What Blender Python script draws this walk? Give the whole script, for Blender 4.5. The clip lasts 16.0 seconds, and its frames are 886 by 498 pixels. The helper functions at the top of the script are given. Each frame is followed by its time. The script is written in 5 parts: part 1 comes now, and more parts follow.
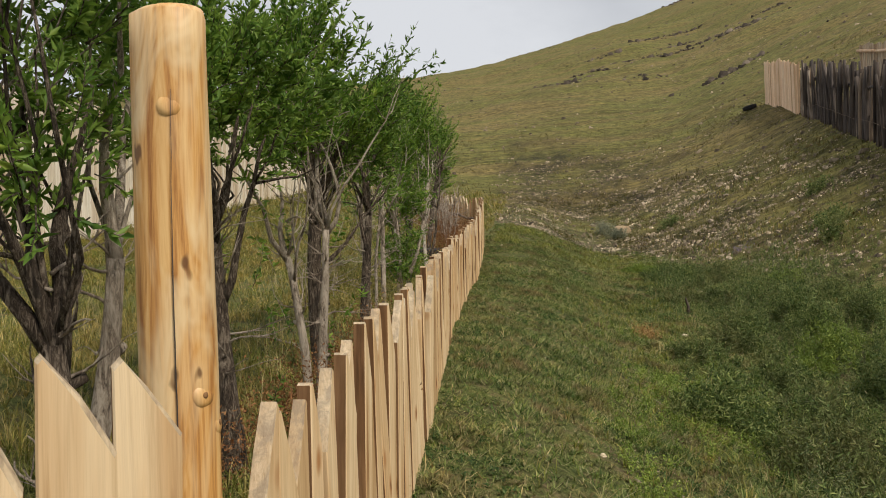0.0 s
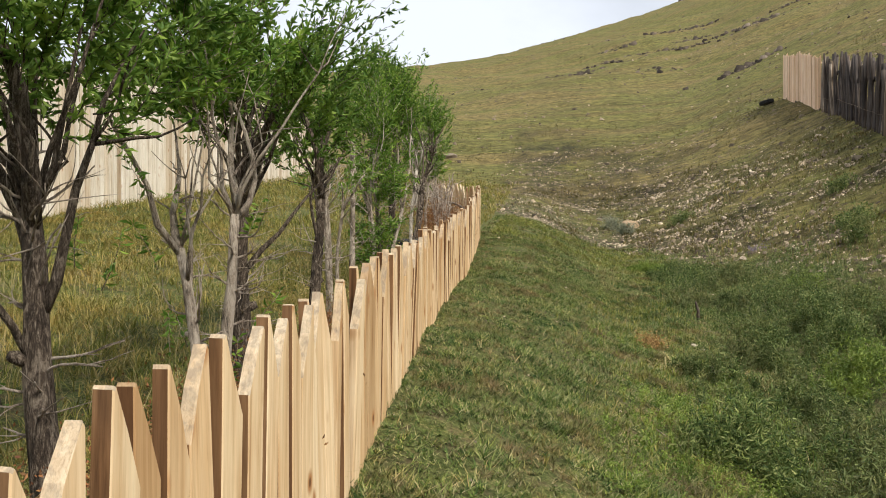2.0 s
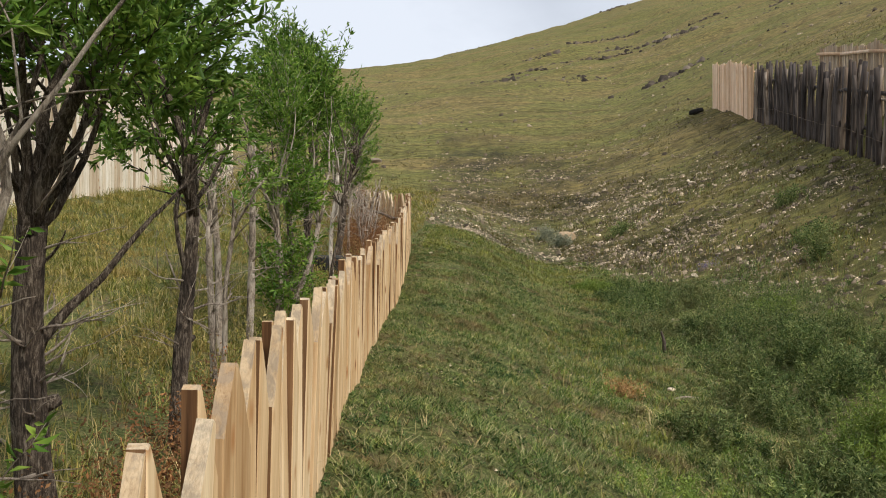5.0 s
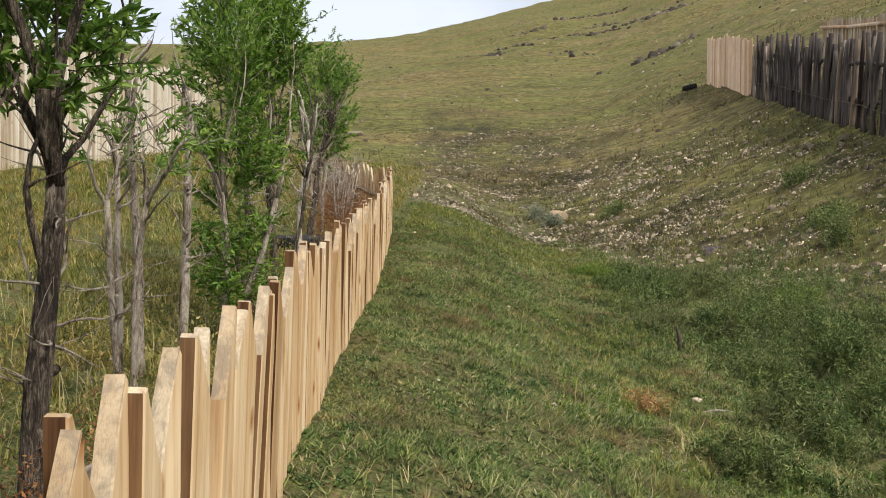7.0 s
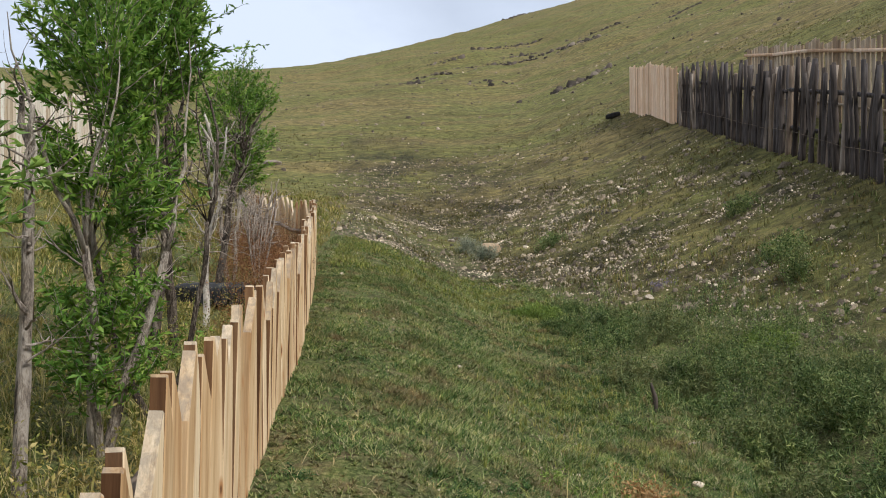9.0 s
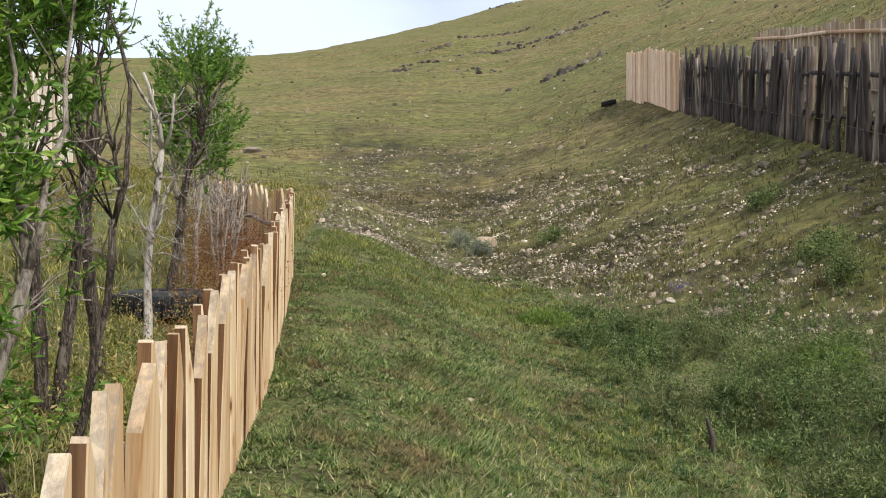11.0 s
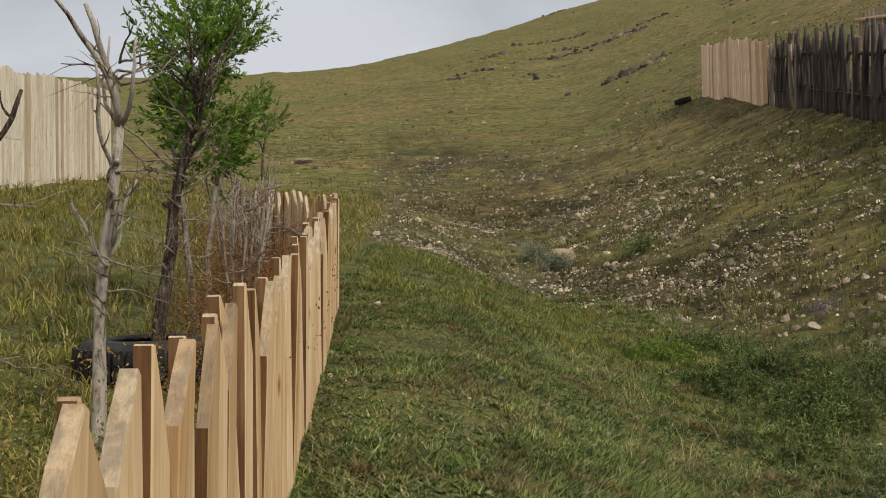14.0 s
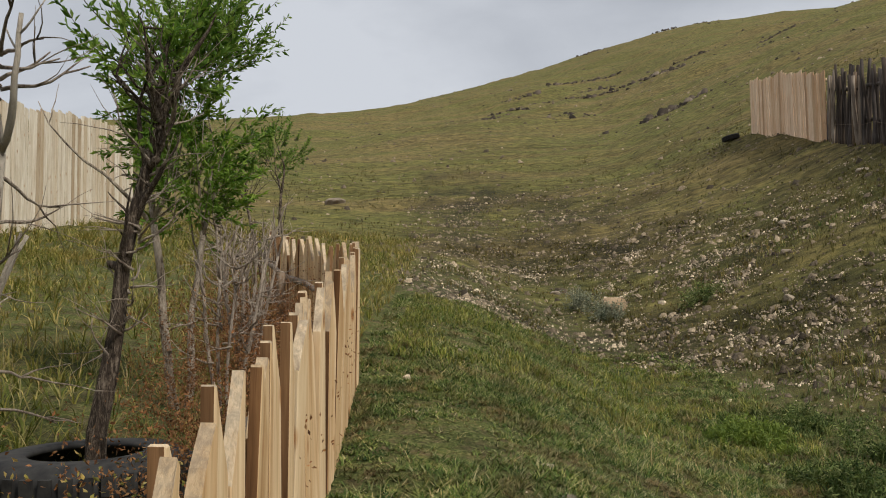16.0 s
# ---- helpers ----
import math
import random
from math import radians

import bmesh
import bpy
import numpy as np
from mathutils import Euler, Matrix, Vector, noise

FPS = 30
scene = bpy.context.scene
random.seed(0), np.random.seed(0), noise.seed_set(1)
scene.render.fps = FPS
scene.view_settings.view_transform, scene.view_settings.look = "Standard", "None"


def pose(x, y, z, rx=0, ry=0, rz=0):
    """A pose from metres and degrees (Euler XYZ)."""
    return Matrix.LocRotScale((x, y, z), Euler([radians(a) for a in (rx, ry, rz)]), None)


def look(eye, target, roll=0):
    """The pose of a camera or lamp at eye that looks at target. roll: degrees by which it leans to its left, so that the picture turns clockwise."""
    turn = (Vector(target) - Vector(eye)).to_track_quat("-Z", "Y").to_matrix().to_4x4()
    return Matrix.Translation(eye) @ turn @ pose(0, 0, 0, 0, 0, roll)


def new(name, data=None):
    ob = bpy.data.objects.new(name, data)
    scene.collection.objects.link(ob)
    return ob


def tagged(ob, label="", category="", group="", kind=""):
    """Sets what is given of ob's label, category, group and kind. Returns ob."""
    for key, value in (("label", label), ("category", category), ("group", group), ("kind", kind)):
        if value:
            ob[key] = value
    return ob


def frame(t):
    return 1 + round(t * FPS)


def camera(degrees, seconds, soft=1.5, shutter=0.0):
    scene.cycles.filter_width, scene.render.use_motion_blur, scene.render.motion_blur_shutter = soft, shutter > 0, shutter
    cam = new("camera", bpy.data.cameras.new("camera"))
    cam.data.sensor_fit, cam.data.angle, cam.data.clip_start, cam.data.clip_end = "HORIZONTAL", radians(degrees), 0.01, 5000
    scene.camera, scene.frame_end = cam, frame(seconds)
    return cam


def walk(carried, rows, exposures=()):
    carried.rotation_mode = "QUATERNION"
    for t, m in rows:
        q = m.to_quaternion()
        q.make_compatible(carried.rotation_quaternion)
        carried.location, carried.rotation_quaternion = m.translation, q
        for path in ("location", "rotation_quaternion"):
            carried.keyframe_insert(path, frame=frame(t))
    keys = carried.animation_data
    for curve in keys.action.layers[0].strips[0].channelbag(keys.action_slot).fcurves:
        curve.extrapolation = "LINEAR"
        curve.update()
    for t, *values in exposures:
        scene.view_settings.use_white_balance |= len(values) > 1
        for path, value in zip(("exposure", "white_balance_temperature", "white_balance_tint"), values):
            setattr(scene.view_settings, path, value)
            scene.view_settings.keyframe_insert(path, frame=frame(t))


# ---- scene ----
cam = camera(56.7, 16.0, soft=1.0)
PATH = [
    (0, (0.677, -4.632, 1.349), (0.410, -2.650, 1.381), -2.0),
    (0.5, (0.717, -4.307, 1.350), (0.406, -2.332, 1.386), -1.4),
    (1, (0.712, -3.972, 1.397), (0.396, -1.997, 1.432), -1.3),
    (1.5, (0.814, -3.604, 1.371), (0.518, -1.626, 1.389), -0.6),
    (2, (0.838, -3.274, 1.395), (0.551, -1.294, 1.402), -0.3),
    (2.5, (0.742, -2.969, 1.457), (0.437, -0.993, 1.478), -0.6),
    (3, (0.705, -2.628, 1.466), (0.376, -0.656, 1.506), -0.4),
    (3.5, (0.688, -2.268, 1.514), (0.397, -0.290, 1.573), 0.2),
    (4, (0.607, -1.930, 1.533), (0.454, 0.064, 1.579), 0.4),
    (4.2, (0.576, -1.795, 1.560), (0.474, 0.202, 1.599), -0.1),
    (6.3, (0.431, -0.201, 1.674), (0.326, 1.796, 1.683), 0.2),
    (6.5, (0.445, -0.063, 1.703), (0.330, 1.933, 1.708), 0.1),
    (7, (0.375, 0.306, 1.673), (0.318, 2.305, 1.637), 0.6),
    (7.5, (0.262, 0.689, 1.749), (0.336, 2.686, 1.691), 0.3),
    (8, (0.270, 1.102, 1.767), (0.410, 3.096, 1.698), -0.3),
    (8.5, (0.237, 1.456, 1.776), (0.383, 3.450, 1.751), -0.1),
    (9, (0.149, 1.862, 1.868), (0.287, 3.857, 1.901), -0.2),
    (9.2, (0.132, 2.012, 1.874), (0.271, 4.007, 1.904), -0.5),
    (11.3, (0.086, 3.907, 2.001), (0.263, 5.899, 2.010), 0.1),
    (11.5, (0.079, 4.068, 1.994), (0.237, 6.062, 2.008), 0.3),
    (12, (0.002, 4.520, 2.041), (0.150, 6.515, 2.063), 0.5),
    (12.5, (0.008, 4.931, 2.033), (0.149, 6.926, 2.074), -0.3),
    (13, (0.028, 5.353, 2.038), (0.116, 7.350, 2.100), 0.2),
    (13.5, (-0.026, 5.827, 2.053), (0.023, 7.826, 2.099), 1.0),
    (14, (-0.029, 6.205, 2.094), (0.011, 8.204, 2.132), -0.9),
    (14.5, (-0.017, 6.615, 2.169), (0.014, 8.614, 2.210), -1.6),
    (15, (-0.057, 7.039, 2.206), (-0.021, 9.038, 2.258), -1.1),
    (15.5, (-0.084, 7.397, 2.235), (-0.070, 9.395, 2.330), -1.5),
    (16, (-0.082, 7.793, 2.314), (-0.123, 9.788, 2.449), -0.7),
]
EXPOSURES = [(0.0, 0.04, 6400, 10), (1.0, 0.00, 6350, 10), (1.5, 0.08, 6200, 10), (2.0, 0.50, 6100, 10), (3.5, 0.42, 6050, 10), (4.2, 0.28, 6050, 10), (6.5, 0.34, 5950, 10), (7.0, 0.43, 5950, 10), (7.5, 0.74, 5650, 10), (8.0, 0.84, 5200, 10),
             (8.5, 0.74, 5250, 10), (9.0, 0.28, 5600, 10), (11.5, 0.60, 5650, 10), (12.0, 0.34, 5850, 10), (12.5, 0.26, 6000, 10), (13.5, -0.06, 6250, 10), (14.5, -0.12, 6300, 10), (15.5, -0.04, 6250, 10), (16.0, -0.13, 6200, 10)]
walk(cam, [(t, look(e, g, r)) for t, e, g, r in PATH], EXPOSURES)

# ---- world and light ----
SUN_EL, SUN_AZ = 51.0, 128.0          # degrees; azimuth clockwise from +y
world = bpy.data.worlds.new("overcast_sky")
scene.world = world
world.use_nodes = True
wn, wl = world.node_tree.nodes, world.node_tree.links
wn.clear()
w_out = wn.new("ShaderNodeOutputWorld")
w_bg = wn.new("ShaderNodeBackground")
w_sky = wn.new("ShaderNodeTexSky")
w_sky.sky_type, w_sky.sun_disc = "NISHITA", False
w_sky.sun_elevation, w_sky.sun_rotation = radians(SUN_EL), radians(SUN_AZ)
w_co = wn.new("ShaderNodeTexCoord")
w_map = wn.new("ShaderNodeMapping")
w_map.inputs["Scale"].default_value = (1.0, 1.0, 2.6)
w_noise = wn.new("ShaderNodeTexNoise")
w_noise.inputs["Scale"].default_value = 1.7
w_noise.inputs["Detail"].default_value = 7.0
w_noise.inputs["Roughness"].default_value = 0.52
w_noise.inputs["Distortion"].default_value = 0.35
w_ramp = wn.new("ShaderNodeValToRGB")
w_ramp.color_ramp.elements[0].position, w_ramp.color_ramp.elements[0].color = 0.36, (4.3, 4.45, 4.75, 1)
w_ramp.color_ramp.elements[1].position, w_ramp.color_ramp.elements[1].color = 0.63, (7.1, 7.2, 7.4, 1)
w_mix = wn.new("ShaderNodeMix")
w_mix.data_type = "RGBA"
w_mix.inputs["Factor"].default_value = 0.97
wl.new(w_co.outputs["Generated"], w_map.inputs["Vector"])
wl.new(w_map.outputs["Vector"], w_noise.inputs["Vector"])
wl.new(w_noise.outputs["Fac"], w_ramp.inputs["Fac"])
wl.new(w_sky.outputs["Color"], w_mix.inputs["A"])
wl.new(w_ramp.outputs["Color"], w_mix.inputs["B"])
wl.new(w_mix.outputs["Result"], w_bg.inputs["Color"])
wl.new(w_bg.outputs["Background"], w_out.inputs["Surface"])
w_bg.inputs["Strength"].default_value = 0.10

sun = new("sun", bpy.data.lights.new("sun", "SUN"))
sun.data.energy, sun.data.angle, sun.data.color = 3.4, radians(14), (1.0, 0.91, 0.76)
sun_dir = Vector((math.sin(radians(SUN_AZ)) * math.cos(radians(SUN_EL)),
                  math.cos(radians(SUN_AZ)) * math.cos(radians(SUN_EL)), math.sin(radians(SUN_EL))))
sun.matrix_world = look(sun_dir * 60, (0, 0, 0))


# ---- materials ----
def socket(sh, name, value):
    sh.inputs[name].default_value = value


class Mat:
    """A node material with a Principled shader and a few shorthands."""

    def __init__(self, name, rough=0.85):
        self.m = bpy.data.materials.new(name)
        self.m.use_nodes = True
        self.n, self.l = self.m.node_tree.nodes, self.m.node_tree.links
        self.sh = self.n["Principled BSDF"]
        socket(self.sh, "Roughness", rough)
        socket(self.sh, "Specular IOR Level", 0.25)
        self.co = self.n.new("ShaderNodeTexCoord")
        self.geo = self.n.new("ShaderNodeNewGeometry")

    def mapped(self, scale=(1, 1, 1), source="object", offset=None):
        mp = self.n.new("ShaderNodeMapping")
        mp.inputs["Scale"].default_value = scale
        out = self.geo.outputs["Position"] if source == "world" else self.co.outputs["Object"]
        if offset is not None:
            add = self.n.new("ShaderNodeVectorMath")
            add.operation = "ADD"
            self.l.new(out, add.inputs[0])
            self.l.new(offset, add.inputs[1])
            out = add.outputs[0]
        self.l.new(out, mp.inputs["Vector"])
        return mp.outputs["Vector"]

    def noise(self, vec, scale, detail=4.0, rough=0.6, distort=0.0):
        nz = self.n.new("ShaderNodeTexNoise")
        for key, v in (("Scale", scale), ("Detail", detail), ("Roughness", rough), ("Distortion", distort)):
            nz.inputs[key].default_value = v
        self.l.new(vec, nz.inputs["Vector"])
        return nz.outputs["Fac"]

    def cells(self, vec, scale):
        vo = self.n.new("ShaderNodeTexVoronoi")
        vo.inputs["Scale"].default_value = scale
        self.l.new(vec, vo.inputs["Vector"])
        return vo.outputs["Distance"]

    def ramp(self, fac, *stops):
        rp = self.n.new("ShaderNodeValToRGB")
        el = rp.color_ramp.elements
        while len(el) < len(stops):
            el.new(0.5)
        for e, (p, c) in zip(el, stops):
            e.position = p
            e.color = (*c, 1) if not isinstance(c, (int, float)) else (c, c, c, 1)
        self.l.new(fac, rp.inputs["Fac"])
        return rp.outputs["Color"]

    def mix(self, fac, a, b, blend="MIX"):
        mx = self.n.new("ShaderNodeMix")
        mx.data_type, mx.blend_type = "RGBA", blend
        for key, v in (("Factor", fac), ("A", a), ("B", b)):
            if isinstance(v, (int, float)):
                mx.inputs[key].default_value = v
            elif isinstance(v, tuple):
                mx.inputs[key].default_value = (*v, 1)
            else:
                self.l.new(v, mx.inputs[key])
        return mx.outputs["Result"]

    def attribute(self, name):
        at = self.n.new("ShaderNodeAttribute")
        at.attribute_name = name
        return at.outputs["Fac"]

    def random(self):
        return self.n.new("ShaderNodeObjectInfo").outputs["Random"]

    def island(self):
        return self.geo.outputs["Random Per Island"]

    def scaled(self, value, by):
        mt = self.n.new("ShaderNodeMath")
        mt.operation = "MULTIPLY"
        self.l.new(value, mt.inputs[0])
        mt.inputs[1].default_value = by
        return mt.outputs[0]

    def color(self, c):
        self.l.new(c, self.sh.inputs["Base Color"])
        return self

    def bump(self, h, strength, dist=0.01):
        b = self.n.new("ShaderNodeBump")
        b.inputs["Strength"].default_value, b.inputs["Distance"].default_value = strength, dist
        self.l.new(h, b.inputs["Height"])
        self.l.new(b.outputs["Normal"], self.sh.inputs["Normal"])
        return self

    def leafy(self, weight=0.35):
        """Thin leaf: some of the light passes through."""
        tr = self.n.new("ShaderNodeBsdfTranslucent")
        mx = self.n.new("ShaderNodeMixShader")
        mx.inputs["Fac"].default_value = weight
        src = self.sh.inputs["Base Color"].links[0].from_socket
        self.l.new(src, tr.inputs["Color"])
        self.l.new(self.sh.outputs["BSDF"], mx.inputs[1])
        self.l.new(tr.outputs["BSDF"], mx.inputs[2])
        self.l.new(mx.outputs["Shader"], self.n["Material Output"].inputs["Surface"])
        return self


def sawn_wood(name, pale, mid, dark, grain=26.0, rough=0.75, knots=0.0, dirt=0.0):
    w = Mat(name, rough)
    rnd = w.random()
    vec = w.mapped((1, 1, 0.055), offset=w.scaled(rnd, 37.0))
    g1 = w.noise(vec, grain, 6, 0.62, 0.5)
    g2 = w.noise(w.mapped((1, 1, 0.25), offset=w.scaled(rnd, 11.0)), 5.0, 3, 0.6)
    fibre = w.noise(w.mapped((1, 1, 0.03), offset=w.scaled(rnd, 51.0)), grain * 5.0, 4, 0.7)
    c = w.ramp(g1, (0.27, dark), (0.40, mid), (0.60, pale))
    c = w.mix(w.ramp(g2, (0.4, 0.0), (0.75, 0.65)), c, mid, "MULTIPLY")
    c = w.mix(0.8, c, w.ramp(fibre, (0.34, (0.80, 0.75, 0.69)), (0.5, (1, 1, 1)), (0.68, (1.08, 1.08, 1.07))), "MULTIPLY")
    tone = w.ramp(rnd, (0.0, (0.62, 0.53, 0.43)), (0.25, (0.90, 0.82, 0.72)), (0.6, (1.0, 0.99, 0.97)), (1.0, (1.10, 1.09, 1.08)))
    c = w.mix(1.0, c, tone, "MULTIPLY")
    if knots:
        kd = w.cells(w.mapped((1, 1, 0.62), offset=w.scaled(rnd, 19.0)), 5.5)
        c = w.mix(w.ramp(kd, (0.10, knots), (0.20, 0.0)), c, (0.42, 0.20, 0.075))
        c = w.mix(w.ramp(kd, (0.055, knots), (0.085, 0.0)), c, (0.13, 0.055, 0.02))
    if dirt:
        dn = w.noise(w.mapped((1, 1, 1), offset=w.scaled(rnd, 29.0)), 17.0, 5, 0.7, 0.6)
        c = w.mix(w.ramp(dn, (0.44, 0.0), (0.58, dirt)), c, (0.25, 0.205, 0.16))
    w.color(c).bump(fibre, 0.4, 0.003)
    return w.m


M_FACE = sawn_wood("fresh_sawn_pine", (0.80, 0.635, 0.425), (0.67, 0.485, 0.29), (0.36, 0.19, 0.075), 15.0, 0.75, 0.95)
M_EDGE = sawn_wood("brown_waney_edge", (0.31, 0.178, 0.088), (0.175, 0.094, 0.044), (0.075, 0.038, 0.018), 20.0, 0.85)
M_TOP = sawn_wood("dirty_cut_end", (0.70, 0.58, 0.42), (0.58, 0.46, 0.32), (0.30, 0.225, 0.15), 40.0, 0.85, 0.0, 0.55)
M_WALLB = sawn_wood("pale_fence_board", (0.88, 0.70, 0.53), (0.80, 0.60, 0.43), (0.55, 0.37, 0.24), 12.0)
M_WALLG = sawn_wood("grey_fence_board", (0.80, 0.75, 0.66), (0.68, 0.61, 0.51), (0.40, 0.34, 0.27), 12.0, 0.8, 0.5)
M_BACK = sawn_wood("brown_grey_old_board", (0.52, 0.43, 0.32), (0.37, 0.295, 0.21), (0.18, 0.14, 0.10), 14.0)
M_DARK = sawn_wood("tarred_dark_pole", (0.13, 0.11, 0.10), (0.055, 0.045, 0.042), (0.022, 0.018, 0.017), 9.0, 0.85)
M_WEATH = sawn_wood("weathered_grey_wood", (0.34, 0.29, 0.24), (0.22, 0.175, 0.14), (0.09, 0.07, 0.055), 14.0)


def post_wood():
    w = Mat("peeled_orange_log", 0.5)
    socket(w.sh, "Specular IOR Level", 0.4)
    g = w.noise(w.mapped((1, 1, 0.05)), 42, 6, 0.65, 0.6)
    b = w.noise(w.mapped((1, 1, 0.22)), 9.0, 4, 0.6, 0.8)
    c = w.ramp(g, (0.36, (0.30, 0.115, 0.03)), (0.5, (0.60, 0.31, 0.095)), (0.64, (0.76, 0.49, 0.21)))
    c = w.mix(w.ramp(b, (0.48, 0.0), (0.60, 0.8)), c, (0.80, 0.61, 0.36))
    s = w.noise(w.mapped((1, 1, 0.35)), 26.0, 2, 0.4)
    c = w.mix(w.ramp(s, (0.70, 0.0), (0.74, 0.85)), c, (0.12, 0.05, 0.02))
    w.color(c).bump(g, 0.25, 0.004)
    return w.m


M_POST = post_wood()


def bark(name, pale, mid, dark, patch=0.5):
    w = Mat(name, 0.92)
    rnd = w.random()
    v = w.mapped((1, 1, 0.2), offset=w.scaled(rnd, 23.0))
    g = w.noise(v, 52, 8, 0.78, 1.6)
    p = w.noise(w.mapped((1, 1, 0.4), offset=w.scaled(rnd, 9.0)), 11, 5, 0.7, 0.6)
    c = w.ramp(g, (0.36, dark), (0.5, mid), (0.64, pale))
    c = w.mix(w.ramp(p, (patch - 0.04, 0.0), (patch + 0.06, 0.75)), c, pale)
    c = w.mix(w.ramp(p, (0.36, 0.8), (0.44, 0.0)), c, dark)
    w.color(c).bump(g, 1.0, 0.02)
    return w.m


M_BARKD = bark("dark_furrowed_bark", (0.34, 0.28, 0.215), (0.085, 0.062, 0.045), (0.016, 0.012, 0.009), 0.62)
M_BARKP = bark("pale_grey_bark", (0.56, 0.48, 0.39), (0.31, 0.25, 0.19), (0.055, 0.042, 0.032), 0.52)
M_BARKW = bark("whitish_smooth_bark", (0.66, 0.59, 0.50), (0.47, 0.40, 0.32), (0.10, 0.078, 0.06), 0.45)
M_TWIG = bark("bleached_dead_twig", (0.52, 0.44, 0.36), (0.33, 0.265, 0.21), (0.14, 0.105, 0.08), 0.5)


def foliage(name, *cols, trans=0.35, rough=0.5, dry=None, share=0.6, patch=1.5):
    w = Mat(name, rough)
    k = len(cols) - 1
    c = w.ramp(w.island(), *[(i / k, col) for i, col in enumerate(cols)])
    big = w.noise(w.mapped((1, 1, 1), "world"), 1.6, 3, 0.6)
    c = w.mix(1.0, c, w.ramp(big, (0.3, (0.72, 0.76, 0.7)), (0.7, (1.22, 1.15, 1.05))), "MULTIPLY")
    if dry:
        dp = w.noise(w.mapped((1, 1, 0.3), "world"), patch, 6, 0.7, 0.4)
        c = w.mix(w.ramp(dp, (0.47, 0.0), (0.62, share)), c, dry)
    spot = w.noise(w.mapped((1, 1, 1), "world"), 7.0, 3, 0.65)
    c = w.mix(1.0, c, w.ramp(spot, (0.34, (0.6, 0.66, 0.6)), (0.5, (1, 1, 1)), (0.66, (1.35, 1.25, 1.1))), "MULTIPLY")
    w.color(c).leafy(trans)
    return w.m


M_LEAF = foliage("green_elm_leaves", (0.075, 0.165, 0.022), (0.135, 0.255, 0.036), (0.215, 0.345, 0.056), (0.31, 0.44, 0.09), trans=0.45)
M_LEAFD = foliage("deep_green_leaves", (0.075, 0.155, 0.026), (0.135, 0.245, 0.042), (0.21, 0.335, 0.062), (0.28, 0.40, 0.09), trans=0.45)
M_LEAFY = foliage("yellow_green_leaves", (0.10, 0.19, 0.035), (0.16, 0.27, 0.05), (0.24, 0.34, 0.075))
M_TURF = foliage("short_turf", (0.034, 0.068, 0.018), (0.085, 0.145, 0.036), (0.165, 0.235, 0.060), (0.28, 0.325, 0.11), (0.50, 0.45, 0.28), trans=0.3, rough=0.7, dry=(0.21, 0.145, 0.075), share=0.8, patch=2.0)
M_YARD = foliage("tall_yard_grass", (0.100, 0.130, 0.022), (0.180, 0.205, 0.038), (0.31, 0.29, 0.08), (0.52, 0.43, 0.21), trans=0.3, rough=0.7, dry=(0.38, 0.27, 0.09), share=0.7, patch=1.3)
M_WEED = foliage("dark_gully_weed", (0.034, 0.066, 0.020), (0.10, 0.160, 0.046), (0.195, 0.26, 0.082), (0.31, 0.35, 0.15), trans=0.3, rough=0.6, dry=(0.21, 0.20, 0.085), share=0.65, patch=1.1)
M_VERGE = foliage("yellow_green_verge_grass", (0.085, 0.125, 0.022), (0.17, 0.215, 0.040), (0.27, 0.295, 0.065), (0.40, 0.36, 0.13), trans=0.3, rough=0.7, dry=(0.33, 0.27, 0.11), share=0.5, patch=1.7)
M_BRIGHT = foliage("bright_green_herb", (0.13, 0.20, 0.04), (0.21, 0.30, 0.06), (0.31, 0.39, 0.10), trans=0.3)
M_HILLG = foliage("hill_grass_tuft", (0.085, 0.088, 0.024), (0.14, 0.130, 0.040), (0.23, 0.195, 0.08), trans=0.2, rough=0.8, dry=(0.21, 0.155, 0.07), share=0.7, patch=0.5)
M_HERB = foliage("flat_green_herb", (0.030, 0.066, 0.020), (0.060, 0.120, 0.036), (0.105, 0.175, 0.055), (0.17, 0.22, 0.10), trans=0.25, rough=0.6)
M_STRAW = foliage("straw_stalks", (0.42, 0.34, 0.17), (0.55, 0.46, 0.26), (0.36, 0.30, 0.13), trans=0.2, rough=0.7)
M_RUST = foliage("rust_brown_dry_weed", (0.17, 0.075, 0.035), (0.25, 0.115, 0.05), (0.33, 0.18, 0.085), (0.13, 0.06, 0.035), trans=0.2, rough=0.8)
M_TAN = foliage("orange_tan_dry_plant", (0.34, 0.19, 0.085), (0.46, 0.28, 0.13), (0.54, 0.37, 0.19), trans=0.2, rough=0.8)
M_PURPLE = foliage("purple_flower_heads", (0.20, 0.16, 0.30), (0.30, 0.25, 0.42), (0.13, 0.12, 0.18), trans=0.2)
M_WEEDP = foliage("grey_green_stalk_weed", (0.055, 0.085, 0.032), (0.11, 0.155, 0.062), (0.19, 0.22, 0.11), (0.34, 0.33, 0.21), trans=0.3, rough=0.7)
M_SAGE = foliage("grey_sage_leaves", (0.20, 0.22, 0.17), (0.27, 0.29, 0.22), (0.34, 0.35, 0.27), trans=0.2, rough=0.8)


